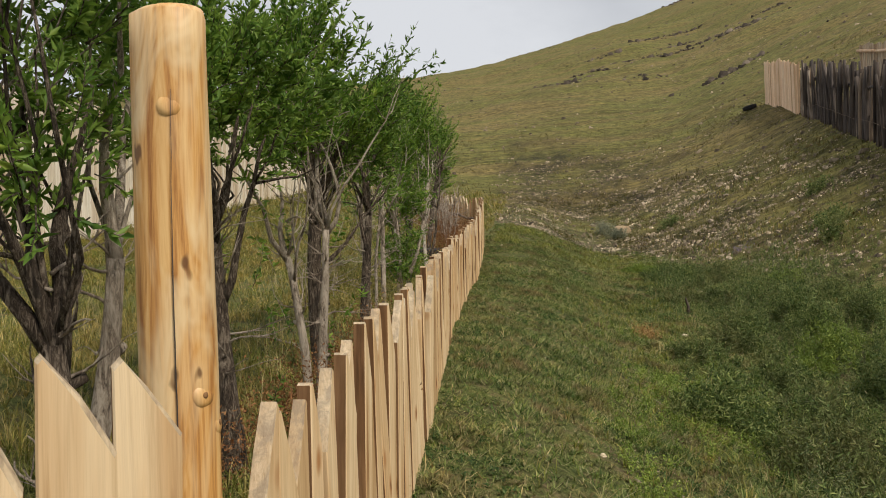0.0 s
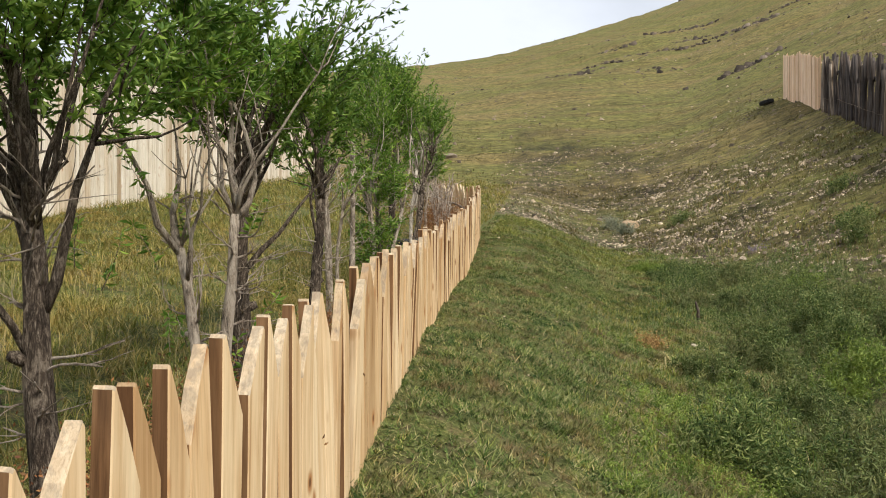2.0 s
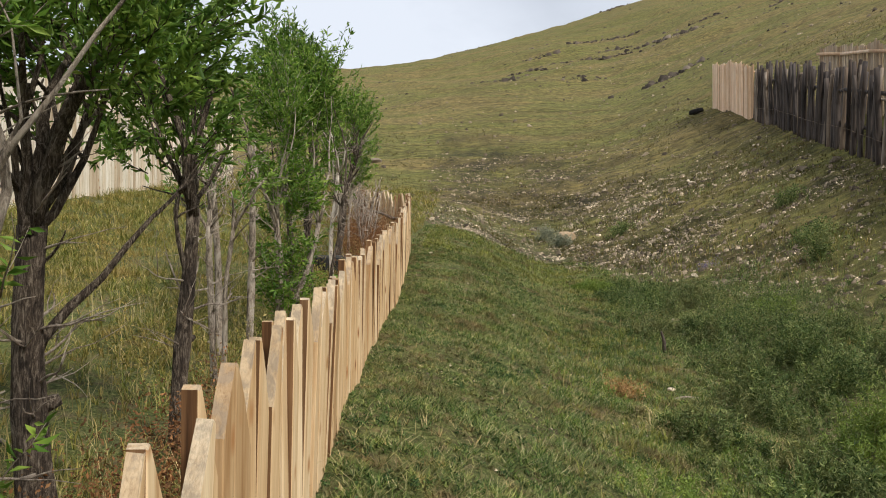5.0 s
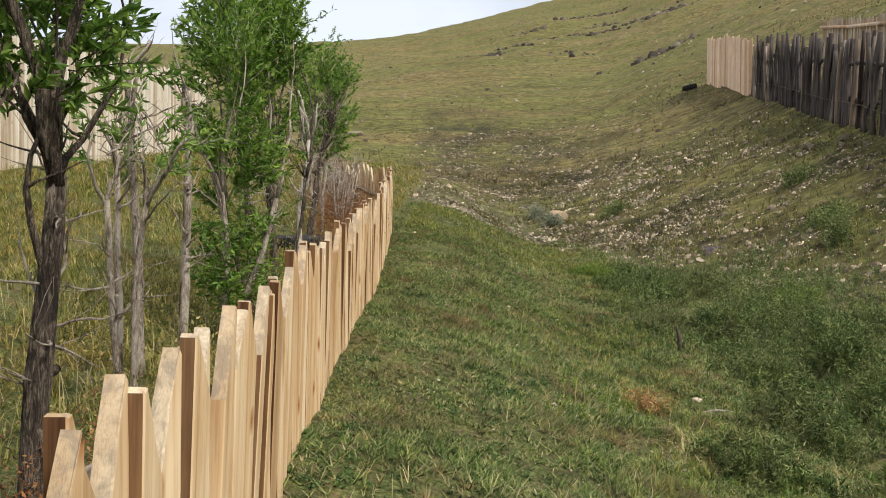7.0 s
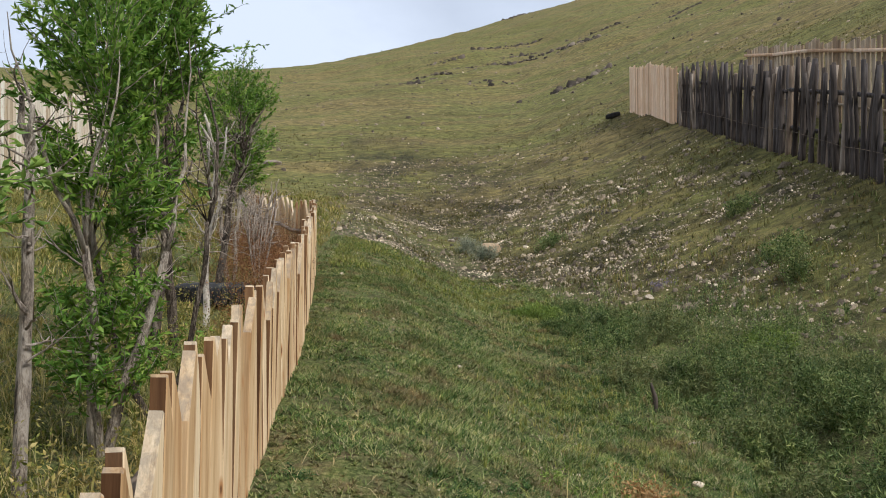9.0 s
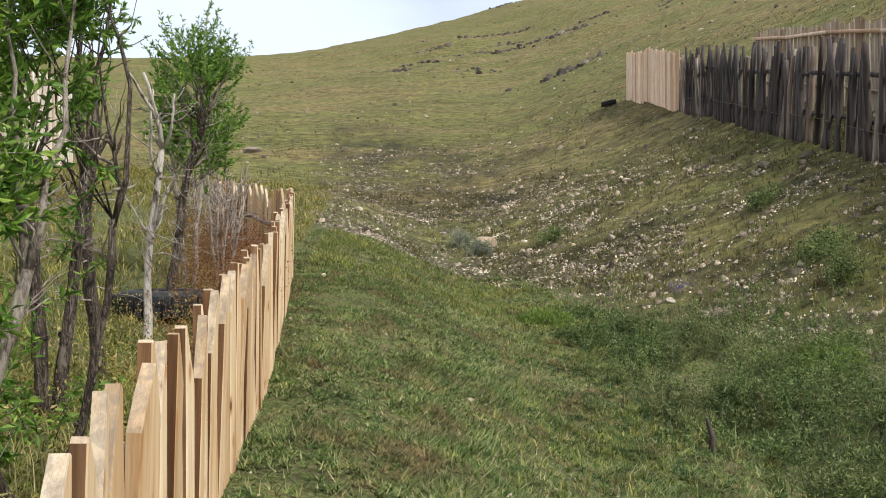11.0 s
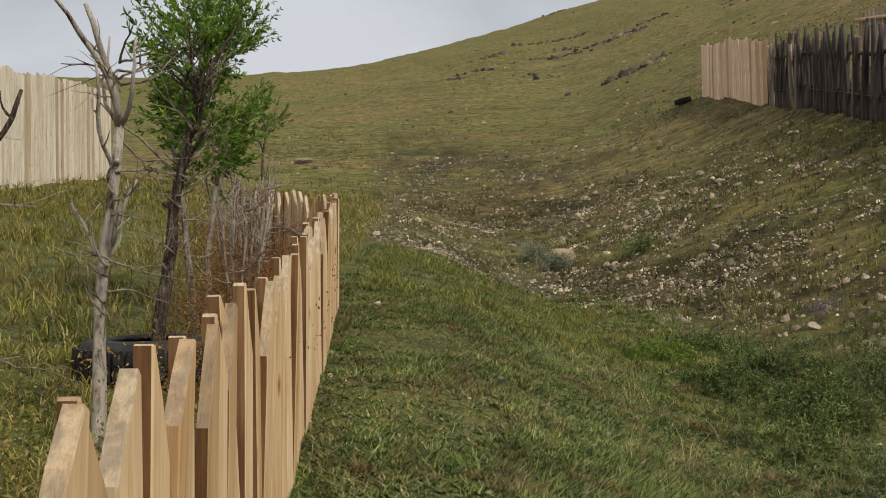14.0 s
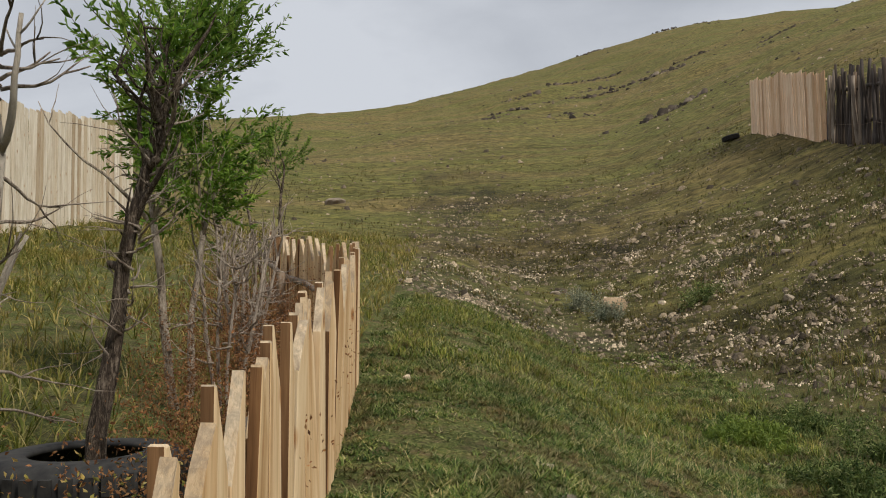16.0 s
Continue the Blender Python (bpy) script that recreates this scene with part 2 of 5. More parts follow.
def stone(name, a, b, c3, island=False):
    w = Mat(name, 0.9)
    rnd = w.island() if island else w.random()
    v = w.mapped((1, 1, 1), "world")
    g = w.noise(v, 24, 6, 0.65)
    p = w.noise(v, 5, 4, 0.6)
    c = w.ramp(g, (0.3, c3), (0.5, b), (0.72, a))
    c = w.mix(w.ramp(p, (0.45, 0.0), (0.65, 0.55)), c, b)
    c = w.mix(1.0, c, w.ramp(rnd, (0.0, (0.24, 0.22, 0.20)), (0.45, (0.72, 0.67, 0.61)), (0.8, (1.28, 1.19, 1.07)), (1.0, (2.2, 2.08, 1.9))), "MULTIPLY")
    w.color(c).bump(g, 0.8, 0.02)
    return w.m


M_STONE = stone("scree_stone", (0.33, 0.285, 0.22), (0.20, 0.168, 0.125), (0.085, 0.069, 0.050), True)
M_BOULD = stone("sandstone_boulder", (0.60, 0.49, 0.35), (0.48, 0.37, 0.25), (0.28, 0.21, 0.14))
M_WHITE = stone("pale_limestone", (0.64, 0.58, 0.49), (0.50, 0.44, 0.36), (0.27, 0.23, 0.18))
M_GRAVEL = stone("pale_gravel", (0.58, 0.52, 0.42), (0.40, 0.35, 0.275), (0.17, 0.145, 0.11), True)
M_OUT = stone("dark_outcrop_rock", (0.15, 0.13, 0.11), (0.095, 0.08, 0.066), (0.045, 0.037, 0.03), True)


def rubber():
    w = Mat("old_black_rubber", 0.7)
    g = w.noise(w.mapped(), 14, 5, 0.6)
    w.color(w.ramp(g, (0.35, (0.016, 0.016, 0.017)), (0.7, (0.05, 0.048, 0.045)))).bump(g, 0.3, 0.004)
    return w.m


M_RUBBER = rubber()


def ground_material():
    w = Mat("steppe_ground", 0.95)
    socket(w.sh, "Specular IOR Level", 0.1)
    v = w.mapped((1, 1, 1), "world")
    fine = w.noise(v, 38, 5, 0.7)
    mid = w.noise(v, 5.5, 5, 0.65, 0.4)
    broad = w.noise(v, 0.55, 5, 0.6, 0.3)
    vast = w.noise(w.mapped((0.5, 1.6, 0.6), "world"), 0.09, 5, 0.6, 0.6)
    clump = w.noise(w.mapped((1, 1.7, 1), "world"), 1.9, 9, 0.74, 0.3)
    turf = w.ramp(fine, (0.3, (0.030, 0.038, 0.013)), (0.5, (0.095, 0.115, 0.034)), (0.70, (0.25, 0.25, 0.105)))
    turf = w.mix(w.ramp(mid, (0.46, 0.0), (0.66, 0.75)), turf, w.ramp(fine, (0.3, (0.10, 0.07, 0.042)), (0.75, (0.24, 0.175, 0.105))))
    hill = w.ramp(fine, (0.25, (0.076, 0.074, 0.025)), (0.5, (0.145, 0.139, 0.048)), (0.78, (0.255, 0.228, 0.100)))
    hill = w.mix(w.ramp(broad, (0.42, 0.0), (0.62, 0.6)), hill, w.ramp(mid, (0.3, (0.102, 0.114, 0.032)), (0.7, (0.164, 0.174, 0.054))))
    hill = w.mix(w.ramp(vast, (0.45, 0.0), (0.60, 0.55)), hill, w.ramp(mid, (0.3, (0.175, 0.125, 0.058)), (0.7, (0.24, 0.18, 0.09))))
    # hill speckle: dark clumps and the shadows of tufts, both put into the colour
    hill = w.mix(0.9, hill, w.ramp(clump, (0.36, (0.22, 0.23, 0.22)), (0.5, (0.92, 0.90, 0.88)), (0.64, (1.55, 1.45, 1.3))), "MULTIPLY")
    ledge = w.noise(w.mapped((0.30, 1.1, 1.6), "world"), 0.9, 8, 0.72, 0.5)
    hill = w.mix(0.55, hill, w.ramp(ledge, (0.40, (0.52, 0.48, 0.44)), (0.5, (0.98, 0.96, 0.95)), (0.60, (1.22, 1.18, 1.05))), "MULTIPLY")
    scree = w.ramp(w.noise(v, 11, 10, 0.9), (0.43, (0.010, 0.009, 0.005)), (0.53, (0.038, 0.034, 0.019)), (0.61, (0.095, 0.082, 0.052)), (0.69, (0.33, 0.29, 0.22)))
    turf = w.mix(0.8, turf, w.ramp(clump, (0.38, (0.45, 0.47, 0.45)), (0.5, (1, 1, 1)), (0.62, (1.35, 1.25, 1.1))), "MULTIPLY")
    c = w.mix(w.attribute("hillside"), turf, hill)
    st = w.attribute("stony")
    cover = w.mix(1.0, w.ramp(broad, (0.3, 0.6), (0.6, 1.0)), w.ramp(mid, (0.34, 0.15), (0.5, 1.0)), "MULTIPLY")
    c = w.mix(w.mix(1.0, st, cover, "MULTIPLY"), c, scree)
    w.color(c).bump(w.noise(v, 12, 6, 0.75), 0.9, 0.06)
    return w.m


M_GROUND = ground_material()


# ---- terrain ----
def step(t):
    t = np.clip(t, 0.0, 1.0)
    return t * t * (3 - 2 * t)


def soft_max(a, b, k):
    return np.maximum(a, b) + k * np.log1p(np.exp(-np.abs(a - b) / k))


def lattice(x, y, seed):
    """Smooth value noise in -1..1 on the unit lattice."""
    xi, yi = np.floor(x).astype(np.int64), np.floor(y).astype(np.int64)
    fx, fy = step(x - xi), step(y - yi)

    def rnd(i, j):
        h = (i * 374761393 + j * 668265263 + seed * 974634777) & 0x7FFFFFFF
        h = ((h ^ (h >> 13)) * 1274126177) & 0x7FFFFFFF
        return ((h ^ (h >> 16)) & 0xFFFF) / 32767.5 - 1.0

    a = rnd(xi, yi) * (1 - fx) + rnd(xi + 1, yi) * fx
    b = rnd(xi, yi + 1) * (1 - fx) + rnd(xi + 1, yi + 1) * fx
    return a * (1 - fy) + b * fy


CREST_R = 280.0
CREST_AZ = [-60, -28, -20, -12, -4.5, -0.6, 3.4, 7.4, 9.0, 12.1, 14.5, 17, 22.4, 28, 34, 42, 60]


def lie(x, y):
    """The bare lie of the land, without the crest."""
    base = 0.30 + np.where(y > 0, 0.078 * y, 0.068 * y) + 0.045 * np.maximum(y - 10, 0) + 0.13 * np.maximum(-x - 1.2, 0) * step((30 + x) / 20)
    gully = 0.80 * step((x + 0.45) / 2.9) + 0.062 * np.maximum(y - 13, 0) * step((x + 1.8) / 5.5)
    gully = gully + 0.26 * np.exp(-((x - 3.15 - 0.07 * y) / 0.75) ** 2) * step((15 - y) / 5)
    toe = -4.45 + 0.45 * x + 0.187 * y
    slope = 2.2 + 0.27 * (y - 27) + 0.02 * x
    return soft_max(soft_max(base - gully, toe, 0.2), slope, 0.55)


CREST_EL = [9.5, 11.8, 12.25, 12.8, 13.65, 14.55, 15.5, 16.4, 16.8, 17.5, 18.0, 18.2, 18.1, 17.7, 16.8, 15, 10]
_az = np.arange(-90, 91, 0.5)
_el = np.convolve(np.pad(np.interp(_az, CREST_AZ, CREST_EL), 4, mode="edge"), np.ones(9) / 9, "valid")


def land(x, y, rough=True):
    x, y = np.asarray(x, float), np.asarray(y, float)
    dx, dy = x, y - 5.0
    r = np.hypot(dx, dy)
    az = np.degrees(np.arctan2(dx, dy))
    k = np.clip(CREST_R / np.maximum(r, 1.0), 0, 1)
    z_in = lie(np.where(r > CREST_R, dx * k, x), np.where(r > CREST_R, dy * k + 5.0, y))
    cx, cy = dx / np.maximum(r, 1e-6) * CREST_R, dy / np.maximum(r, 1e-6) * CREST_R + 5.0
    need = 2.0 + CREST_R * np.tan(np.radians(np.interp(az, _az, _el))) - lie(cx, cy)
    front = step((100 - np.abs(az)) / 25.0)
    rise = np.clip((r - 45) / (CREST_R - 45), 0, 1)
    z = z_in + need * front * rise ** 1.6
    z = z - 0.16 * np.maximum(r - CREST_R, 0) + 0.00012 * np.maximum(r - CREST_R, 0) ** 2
    if rough:
        wild = step((x - 1.2) / 2.5)
        z = z + 0.035 * lattice(x * 1.7, y * 1.7, 1) + (0.018 + 0.03 * wild) * lattice(x * 4.1, y * 4.1, 2)
        z = z + step((r - 12) / 20) * (0.12 * lattice(x * 0.33, y * 0.33, 3) + 0.08 * lattice(x, y, 4))
        far = step((r - 50) / 60)
        z = z + far * (1.2 * lattice(x * 0.07, y * 0.05, 5) + 0.45 * lattice(x * 0.25, y * 0.18, 6)) * (1 - 0.6 * step((r - 210) / 60))
    return z


def h(x, y):
    return float(land(np.array([x]), np.array([y]))[0])


def stony(x, y):
    """Share of scree: a band along the foot of the hill and patches above it."""
    d = (-4.45 + 0.45 * x + 0.187 * y) - (0.30 + 0.02 * y)
    wob = 1.2 * lattice(x * 0.3, y * 0.3, 12) + 0.5 * lattice(x * 0.9, y * 0.9, 13)
    band = step((d + 0.2 + 0.3 * wob) / 0.8) * (1 - step((d - 2.4 + wob) / 3.4))
    brow = 20.3 + 2.4 * np.maximum(-0.2 - x, 0) - 0.5 * np.maximum(x - 2.2, 0) + 0.35 * lattice(x * 1.4, y * 0.3, 16)
    west = step((y - brow) / 0.5) * (1 - step((y - 25.5 + 2 * wob) / 7.0)) * step((x + 2.6 + 0.6 * wob) / 2.4) * step((9 - x) / 4)
    up = 0.42 * step((d - 1) / 3) * (1 - step((d - 9) / 10))
    n = 0.5 + 0.5 * lattice(x * 0.22, y * 0.22, 11)
    patchy = np.clip(0.22 + 0.95 * (0.5 + 0.5 * lattice(x * 0.55, y * 0.55, 14)) + 0.45 * lattice(x * 1.6, y * 1.6, 15) - 0.28 * step((x - 5.6) / 2.5), 0, 1)
    rim = np.exp(-((y - brow - 1.2) / 2.2) ** 2) * step((4.5 - x) / 1.5) + 0.7 * np.exp(-((d - 0.7) / 0.6) ** 2) * step((x - 2.5) / 1.5) * step((6.4 - x) / 1.6)
    patchy = np.maximum(patchy, 0.8 * rim)
    return np.clip(np.maximum(band, west) * patchy * (0.7 + 0.4 * n) + up * n * patchy, 0, 1) * step((y - 4) / 8.0 + 0.6) * step((x + 3.2) / 2.0)


def hillside(x, y):
    d = (-4.25 + 0.45 * x + 0.19 * y) - (0.30 + 0.05 * y)
    e = (2.2 + 0.27 * (y - 27)) - (0.30 + 0.09 * y)
    return np.clip(step((d + 0.6) / 1.2) + step((e + 1.5) / 2.0), 0, 1)


# ---- mesh helpers ----
def mesh_from(name, verts, faces, mats, smooth=False, mat_index=None):
    me = bpy.data.meshes.new(name)
    me.from_pydata([tuple(v) for v in verts], [], [tuple(f) for f in faces])
    for m in mats if isinstance(mats, (list, tuple)) else [mats]:
        me.materials.append(m)
    if smooth:
        me.polygons.foreach_set("use_smooth", [True] * len(me.polygons))
    if mat_index is not None:
        me.polygons.foreach_set("material_index", list(mat_index))
    me.update()
    return me


def fast_mesh(name, verts, tris, mat, smooth=False):
    """A mesh out of large triangle arrays."""
    verts, tris = np.asarray(verts, np.float32), np.asarray(tris, np.int32)
    me = bpy.data.meshes.new(name)
    me.vertices.add(len(verts))
    me.vertices.foreach_set("co", verts.ravel())
    me.loops.add(tris.size)
    me.loops.foreach_set("vertex_index", tris.ravel())
    me.polygons.add(len(tris))
    me.polygons.foreach_set("loop_start", np.arange(0, tris.size, tris.shape[1], dtype=np.int32))
    me.polygons.foreach_set("loop_total", np.full(len(tris), tris.shape[1], np.int32))
    if smooth:
        me.polygons.foreach_set("use_smooth", np.ones(len(tris), bool))
    me.materials.append(mat)
    me.update(calc_edges=True)
    me.validate()
    return me


def part(name, me, parent, label="", m=None):
    ob = new(name, me)
    ob.parent = parent
    if m is not None:
        ob.matrix_basis = m
    if label:
        ob["label"] = label
    return ob


def thing(name, at, label, category, group="", kind=""):
    e = new(name)
    e.empty_display_size = 0.1
    e.matrix_basis = at if isinstance(at, Matrix) else Matrix.Translation(at)
    return tagged(e, label, category, group, kind)


class Tubes:
    """Tapered, slightly knobbly limbs gathered into one mesh."""

    def __init__(self):
        self.v, self.f, self.n = [], [], 0

    def add(self, pts, radii, sides=7, knob=0.0, rng=random):
        pts = [Vector(p) for p in pts]
        ref = Vector((0.31, 0.95, 0.05))
        for i, (p, r) in enumerate(zip(pts, radii)):
            d = (pts[min(i + 1, len(pts) - 1)] - pts[max(i - 1, 0)]).normalized()
            u = d.cross(ref)
            u = u.normalized() if u.length > 1e-4 else Vector((1, 0, 0))
            w = d.cross(u)
            for j in range(sides):
                a = 2 * math.pi * j / sides
                q = r * (1 + knob * (rng.random() - 0.5))
                self.v.append(p + (u * math.cos(a) + w * math.sin(a)) * q)
        s = self.n
        for i in range(len(pts) - 1):
            for j in range(sides):
                k = (j + 1) % sides
                self.f.append((s + i * sides + j, s + i * sides + k, s + (i + 1) * sides + k, s + (i + 1) * sides + j))
        self.f.append(tuple(s + (len(pts) - 1) * sides + j for j in range(sides)))
        self.f.append(tuple(s + j for j in reversed(range(sides))))
        self.n += len(pts) * sides

    def mesh(self, name, mat):
        return mesh_from(name, self.v, self.f, mat, True)


def wander(start, direction, length, steps, wob, rng, up=0.0):
    """A crooked line from start."""
    pts, d = [Vector(start)], Vector(direction).normalized()
    for _ in range(steps):
        d = (d + Vector((rng.uniform(-wob, wob), rng.uniform(-wob, wob), rng.uniform(-wob, wob) + up))).normalized()
        pts.append(pts[-1] + d * length / steps)
    return pts


def leaf_mesh(name, anchors, dirs, size, mat, rng, slim=0.31, per=1):
    """Small folded leaves: four-sided, pointed at both ends."""
    n = len(anchors)
    a, d = np.asarray(anchors, float), np.asarray(dirs, float)
    d = d / np.maximum(np.linalg.norm(d, axis=1, keepdims=True), 1e-6)
    side = np.cross(d, rng.normal(size=(n, 3)))
    side /= np.maximum(np.linalg.norm(side, axis=1, keepdims=True), 1e-6)
    nor = np.cross(d, side)
    L = size * rng.uniform(0.6, 1.3, (n, 1))
    p0, p3 = a, a + d * L - nor * L * 0.08
    p1, p2 = a + d * L * 0.48 + side * L * slim * 0.5 + nor * L * 0.10, a + d * L * 0.48 - side * L * slim * 0.5 + nor * L * 0.10
    v = np.stack([p0, p1, p3, p2], 1).reshape(-1, 3)
    i = np.arange(n)[:, None] * 4
    t = np.concatenate([i + np.array([[0, 1, 2]]), i + np.array([[0, 2, 3]])], 0)
    return fast_mesh(name, v, t, mat)


def blades(name, base, height, width, lean, mat, rng, per=3, curl=0.5, single=False):
    """Grass: tufts of thin bent blades, two triangles and a tip each; single: one triangle for the shortest turf."""
    base = np.repeat(np.asarray(base, float), per, 0)
    hgt = np.repeat(np.asarray(height, float), per) * rng.uniform(0.55, 1.15, len(base))
    n = len(base)
    az = rng.uniform(0, 2 * np.pi, n)
    out = np.stack([np.cos(az), np.sin(az), np.zeros(n)], 1)
    side = np.stack([-np.sin(az), np.cos(az), np.zeros(n)], 1) * (width * rng.uniform(0.6, 1.4, n))[:, None]
    ln = (lean * rng.uniform(0.2, 1.3, n) * hgt)[:, None]
    b = base + out * (hgt * 0.12)[:, None] * rng.uniform(0, 1, (n, 1))
    m = b + out * ln * 0.35 + np.array([0, 0, 1]) * (hgt * 0.58)[:, None]
    t = b + out * ln * (1 + curl * 0.4) + np.array([0, 0, 1]) * (hgt * (1 - 0.25 * curl))[:, None]
    if single:
        v = np.stack([b - side, b + side, t], 1).reshape(-1, 3)
        return fast_mesh(name, v, np.arange(3 * n).reshape(-1, 3), mat)
    v = np.stack([b - side, b + side, m - side * 0.75, m + side * 0.75, t], 1).reshape(-1, 3)
    i = np.arange(n)[:, None] * 5
    tr = np.concatenate([i + np.array([[0, 1, 3]]), i + np.array([[0, 3, 2]]), i + np.array([[2, 3, 4]])], 0)
    return fast_mesh(name, v, tr, mat)


# ---- ground ----
def spaced(lo, hi, centre, unit, count):
    a, b = math.asinh((lo - centre) / unit), math.asinh((hi - centre) / unit)
    return centre + unit * np.sinh(np.linspace(a, b, count))


def build_ground():
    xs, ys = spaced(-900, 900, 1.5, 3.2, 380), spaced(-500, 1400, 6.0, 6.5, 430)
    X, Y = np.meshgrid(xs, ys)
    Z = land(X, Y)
    v = np.stack([X, Y, Z], -1).reshape(-1, 3)
    nx, ny = len(xs), len(ys)
    i = (np.arange(ny - 1)[:, None] * nx + np.arange(nx - 1)[None, :]).reshape(-1, 1)
    q = i + np.array([[0, 1, nx + 1, nx]])
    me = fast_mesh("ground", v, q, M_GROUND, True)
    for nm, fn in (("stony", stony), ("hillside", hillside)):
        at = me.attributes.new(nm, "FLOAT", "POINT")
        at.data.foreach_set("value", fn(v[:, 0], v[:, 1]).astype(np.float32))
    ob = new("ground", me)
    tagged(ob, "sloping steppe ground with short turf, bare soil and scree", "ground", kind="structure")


build_ground()


# ---- picket fence ----
FENCE_Y = [-7.0, -3.0, -0.7, 0.0, 0.6, 2.8, 3.9, 7.1, 9.8, 12.8, 14.8, 15.4]
FENCE_X = [0.06, -0.02, -0.10, -0.17, -0.20, -0.37, -0.47, -0.63, -0.715, -0.885, -1.02, -1.13]


def fence_line():
    """The run of the fence as evenly spaced points: along the path, round the corner, up to the pale wall."""
    pts = [(x, y) for x, y in zip(FENCE_X, FENCE_Y)] + [(-1.42, 15.9), (-1.85, 16.6), (-2.3, 17.6), (-2.75, 19.0)]
    p = np.array(pts)
    s = np.concatenate([[0], np.cumsum(np.hypot(*np.diff(p, axis=0).T))])
    return s, p


S_, P_ = fence_line()


def on_fence(s):
    x, y = np.interp(s, S_, P_[:, 0]), np.interp(s, S_, P_[:, 1])
    e = 0.15
    dx = np.interp(s + e, S_, P_[:, 0]) - np.interp(s - e, S_, P_[:, 0])
    dy = np.interp(s + e, S_, P_[:, 1]) - np.interp(s - e, S_, P_[:, 1])
    return float(x), float(y), math.atan2(dy, dx)


def picket_mesh(rng, rise, width, thick, cut):
    """A thick sawn board of uneven width, its top cut on a slant (rise: +1 rises along the fence, -1 falls), edges eased."""
    hw, ht, tall = width / 2, thick / 2, 1.0
    w = [rng.uniform(-0.007, 0.004) for _ in range(6)]
    flat = rng.uniform(0.003, 0.014)
    sag = rng.uniform(-0.012, 0.014)
    # outline of a board whose top falls away along the fence, from the foot up
    ring = [(-hw, -0.25), (hw, -0.25), (hw + w[0], 0.30), (hw + w[1], 0.62), (hw + w[2], tall - cut),
            (hw * 0.1, tall - cut * 0.46 + sag), (-hw + flat, tall), (-hw, tall - rng.uniform(0.002, 0.014)), (-hw + w[4], 0.62), (-hw + w[5], 0.30)]
    tops = {4, 5, 6}
    if rise > 0:
        ring = [(-x, z) for x, z in reversed(ring)]
        tops = {len(ring) - 2 - k for k in tops}
    n, bev = len(ring), 0.0035
    bow = rng.uniform(-0.006, 0.006)
    v = [(x, -ht + bow * z, z) for x, z in ring] + [(x, ht + bow * z, z) for x, z in ring]
    v += [(x - math.copysign(bev, x), -ht - bev + bow * z, z - (bev if z > 0.7 else 0)) for x, z in ring]
    faces, idx = [tuple(range(2 * n, 3 * n)), tuple(reversed(range(n, 2 * n)))], [0, 0]
    side = 1 if rise < 0 or rng.random() < 0.75 else 0
    for i in range(n):
        j = (i + 1) % n
        faces.append((i, n + i, n + j, j))
        idx.append(2 if i in tops else 1)
        faces.append((2 * n + i, i, j, 2 * n + j))
        idx.append(2 if i in tops else 0)
    return mesh_from("picket", v, faces, [M_FACE, M_EDGE if side else M_FACE, M_TOP], False, idx)


PICKET_Y = [-2.6, 0.0, 3.0, 5.0, 7.0, 8.5, 10.0, 12.0, 15.0, 16.5, 18.5]
PICKET_H = [0.955, 0.985, 0.945, 0.94, 0.96, 1.035, 1.07, 1.115, 1.15, 1.10, 0.93]


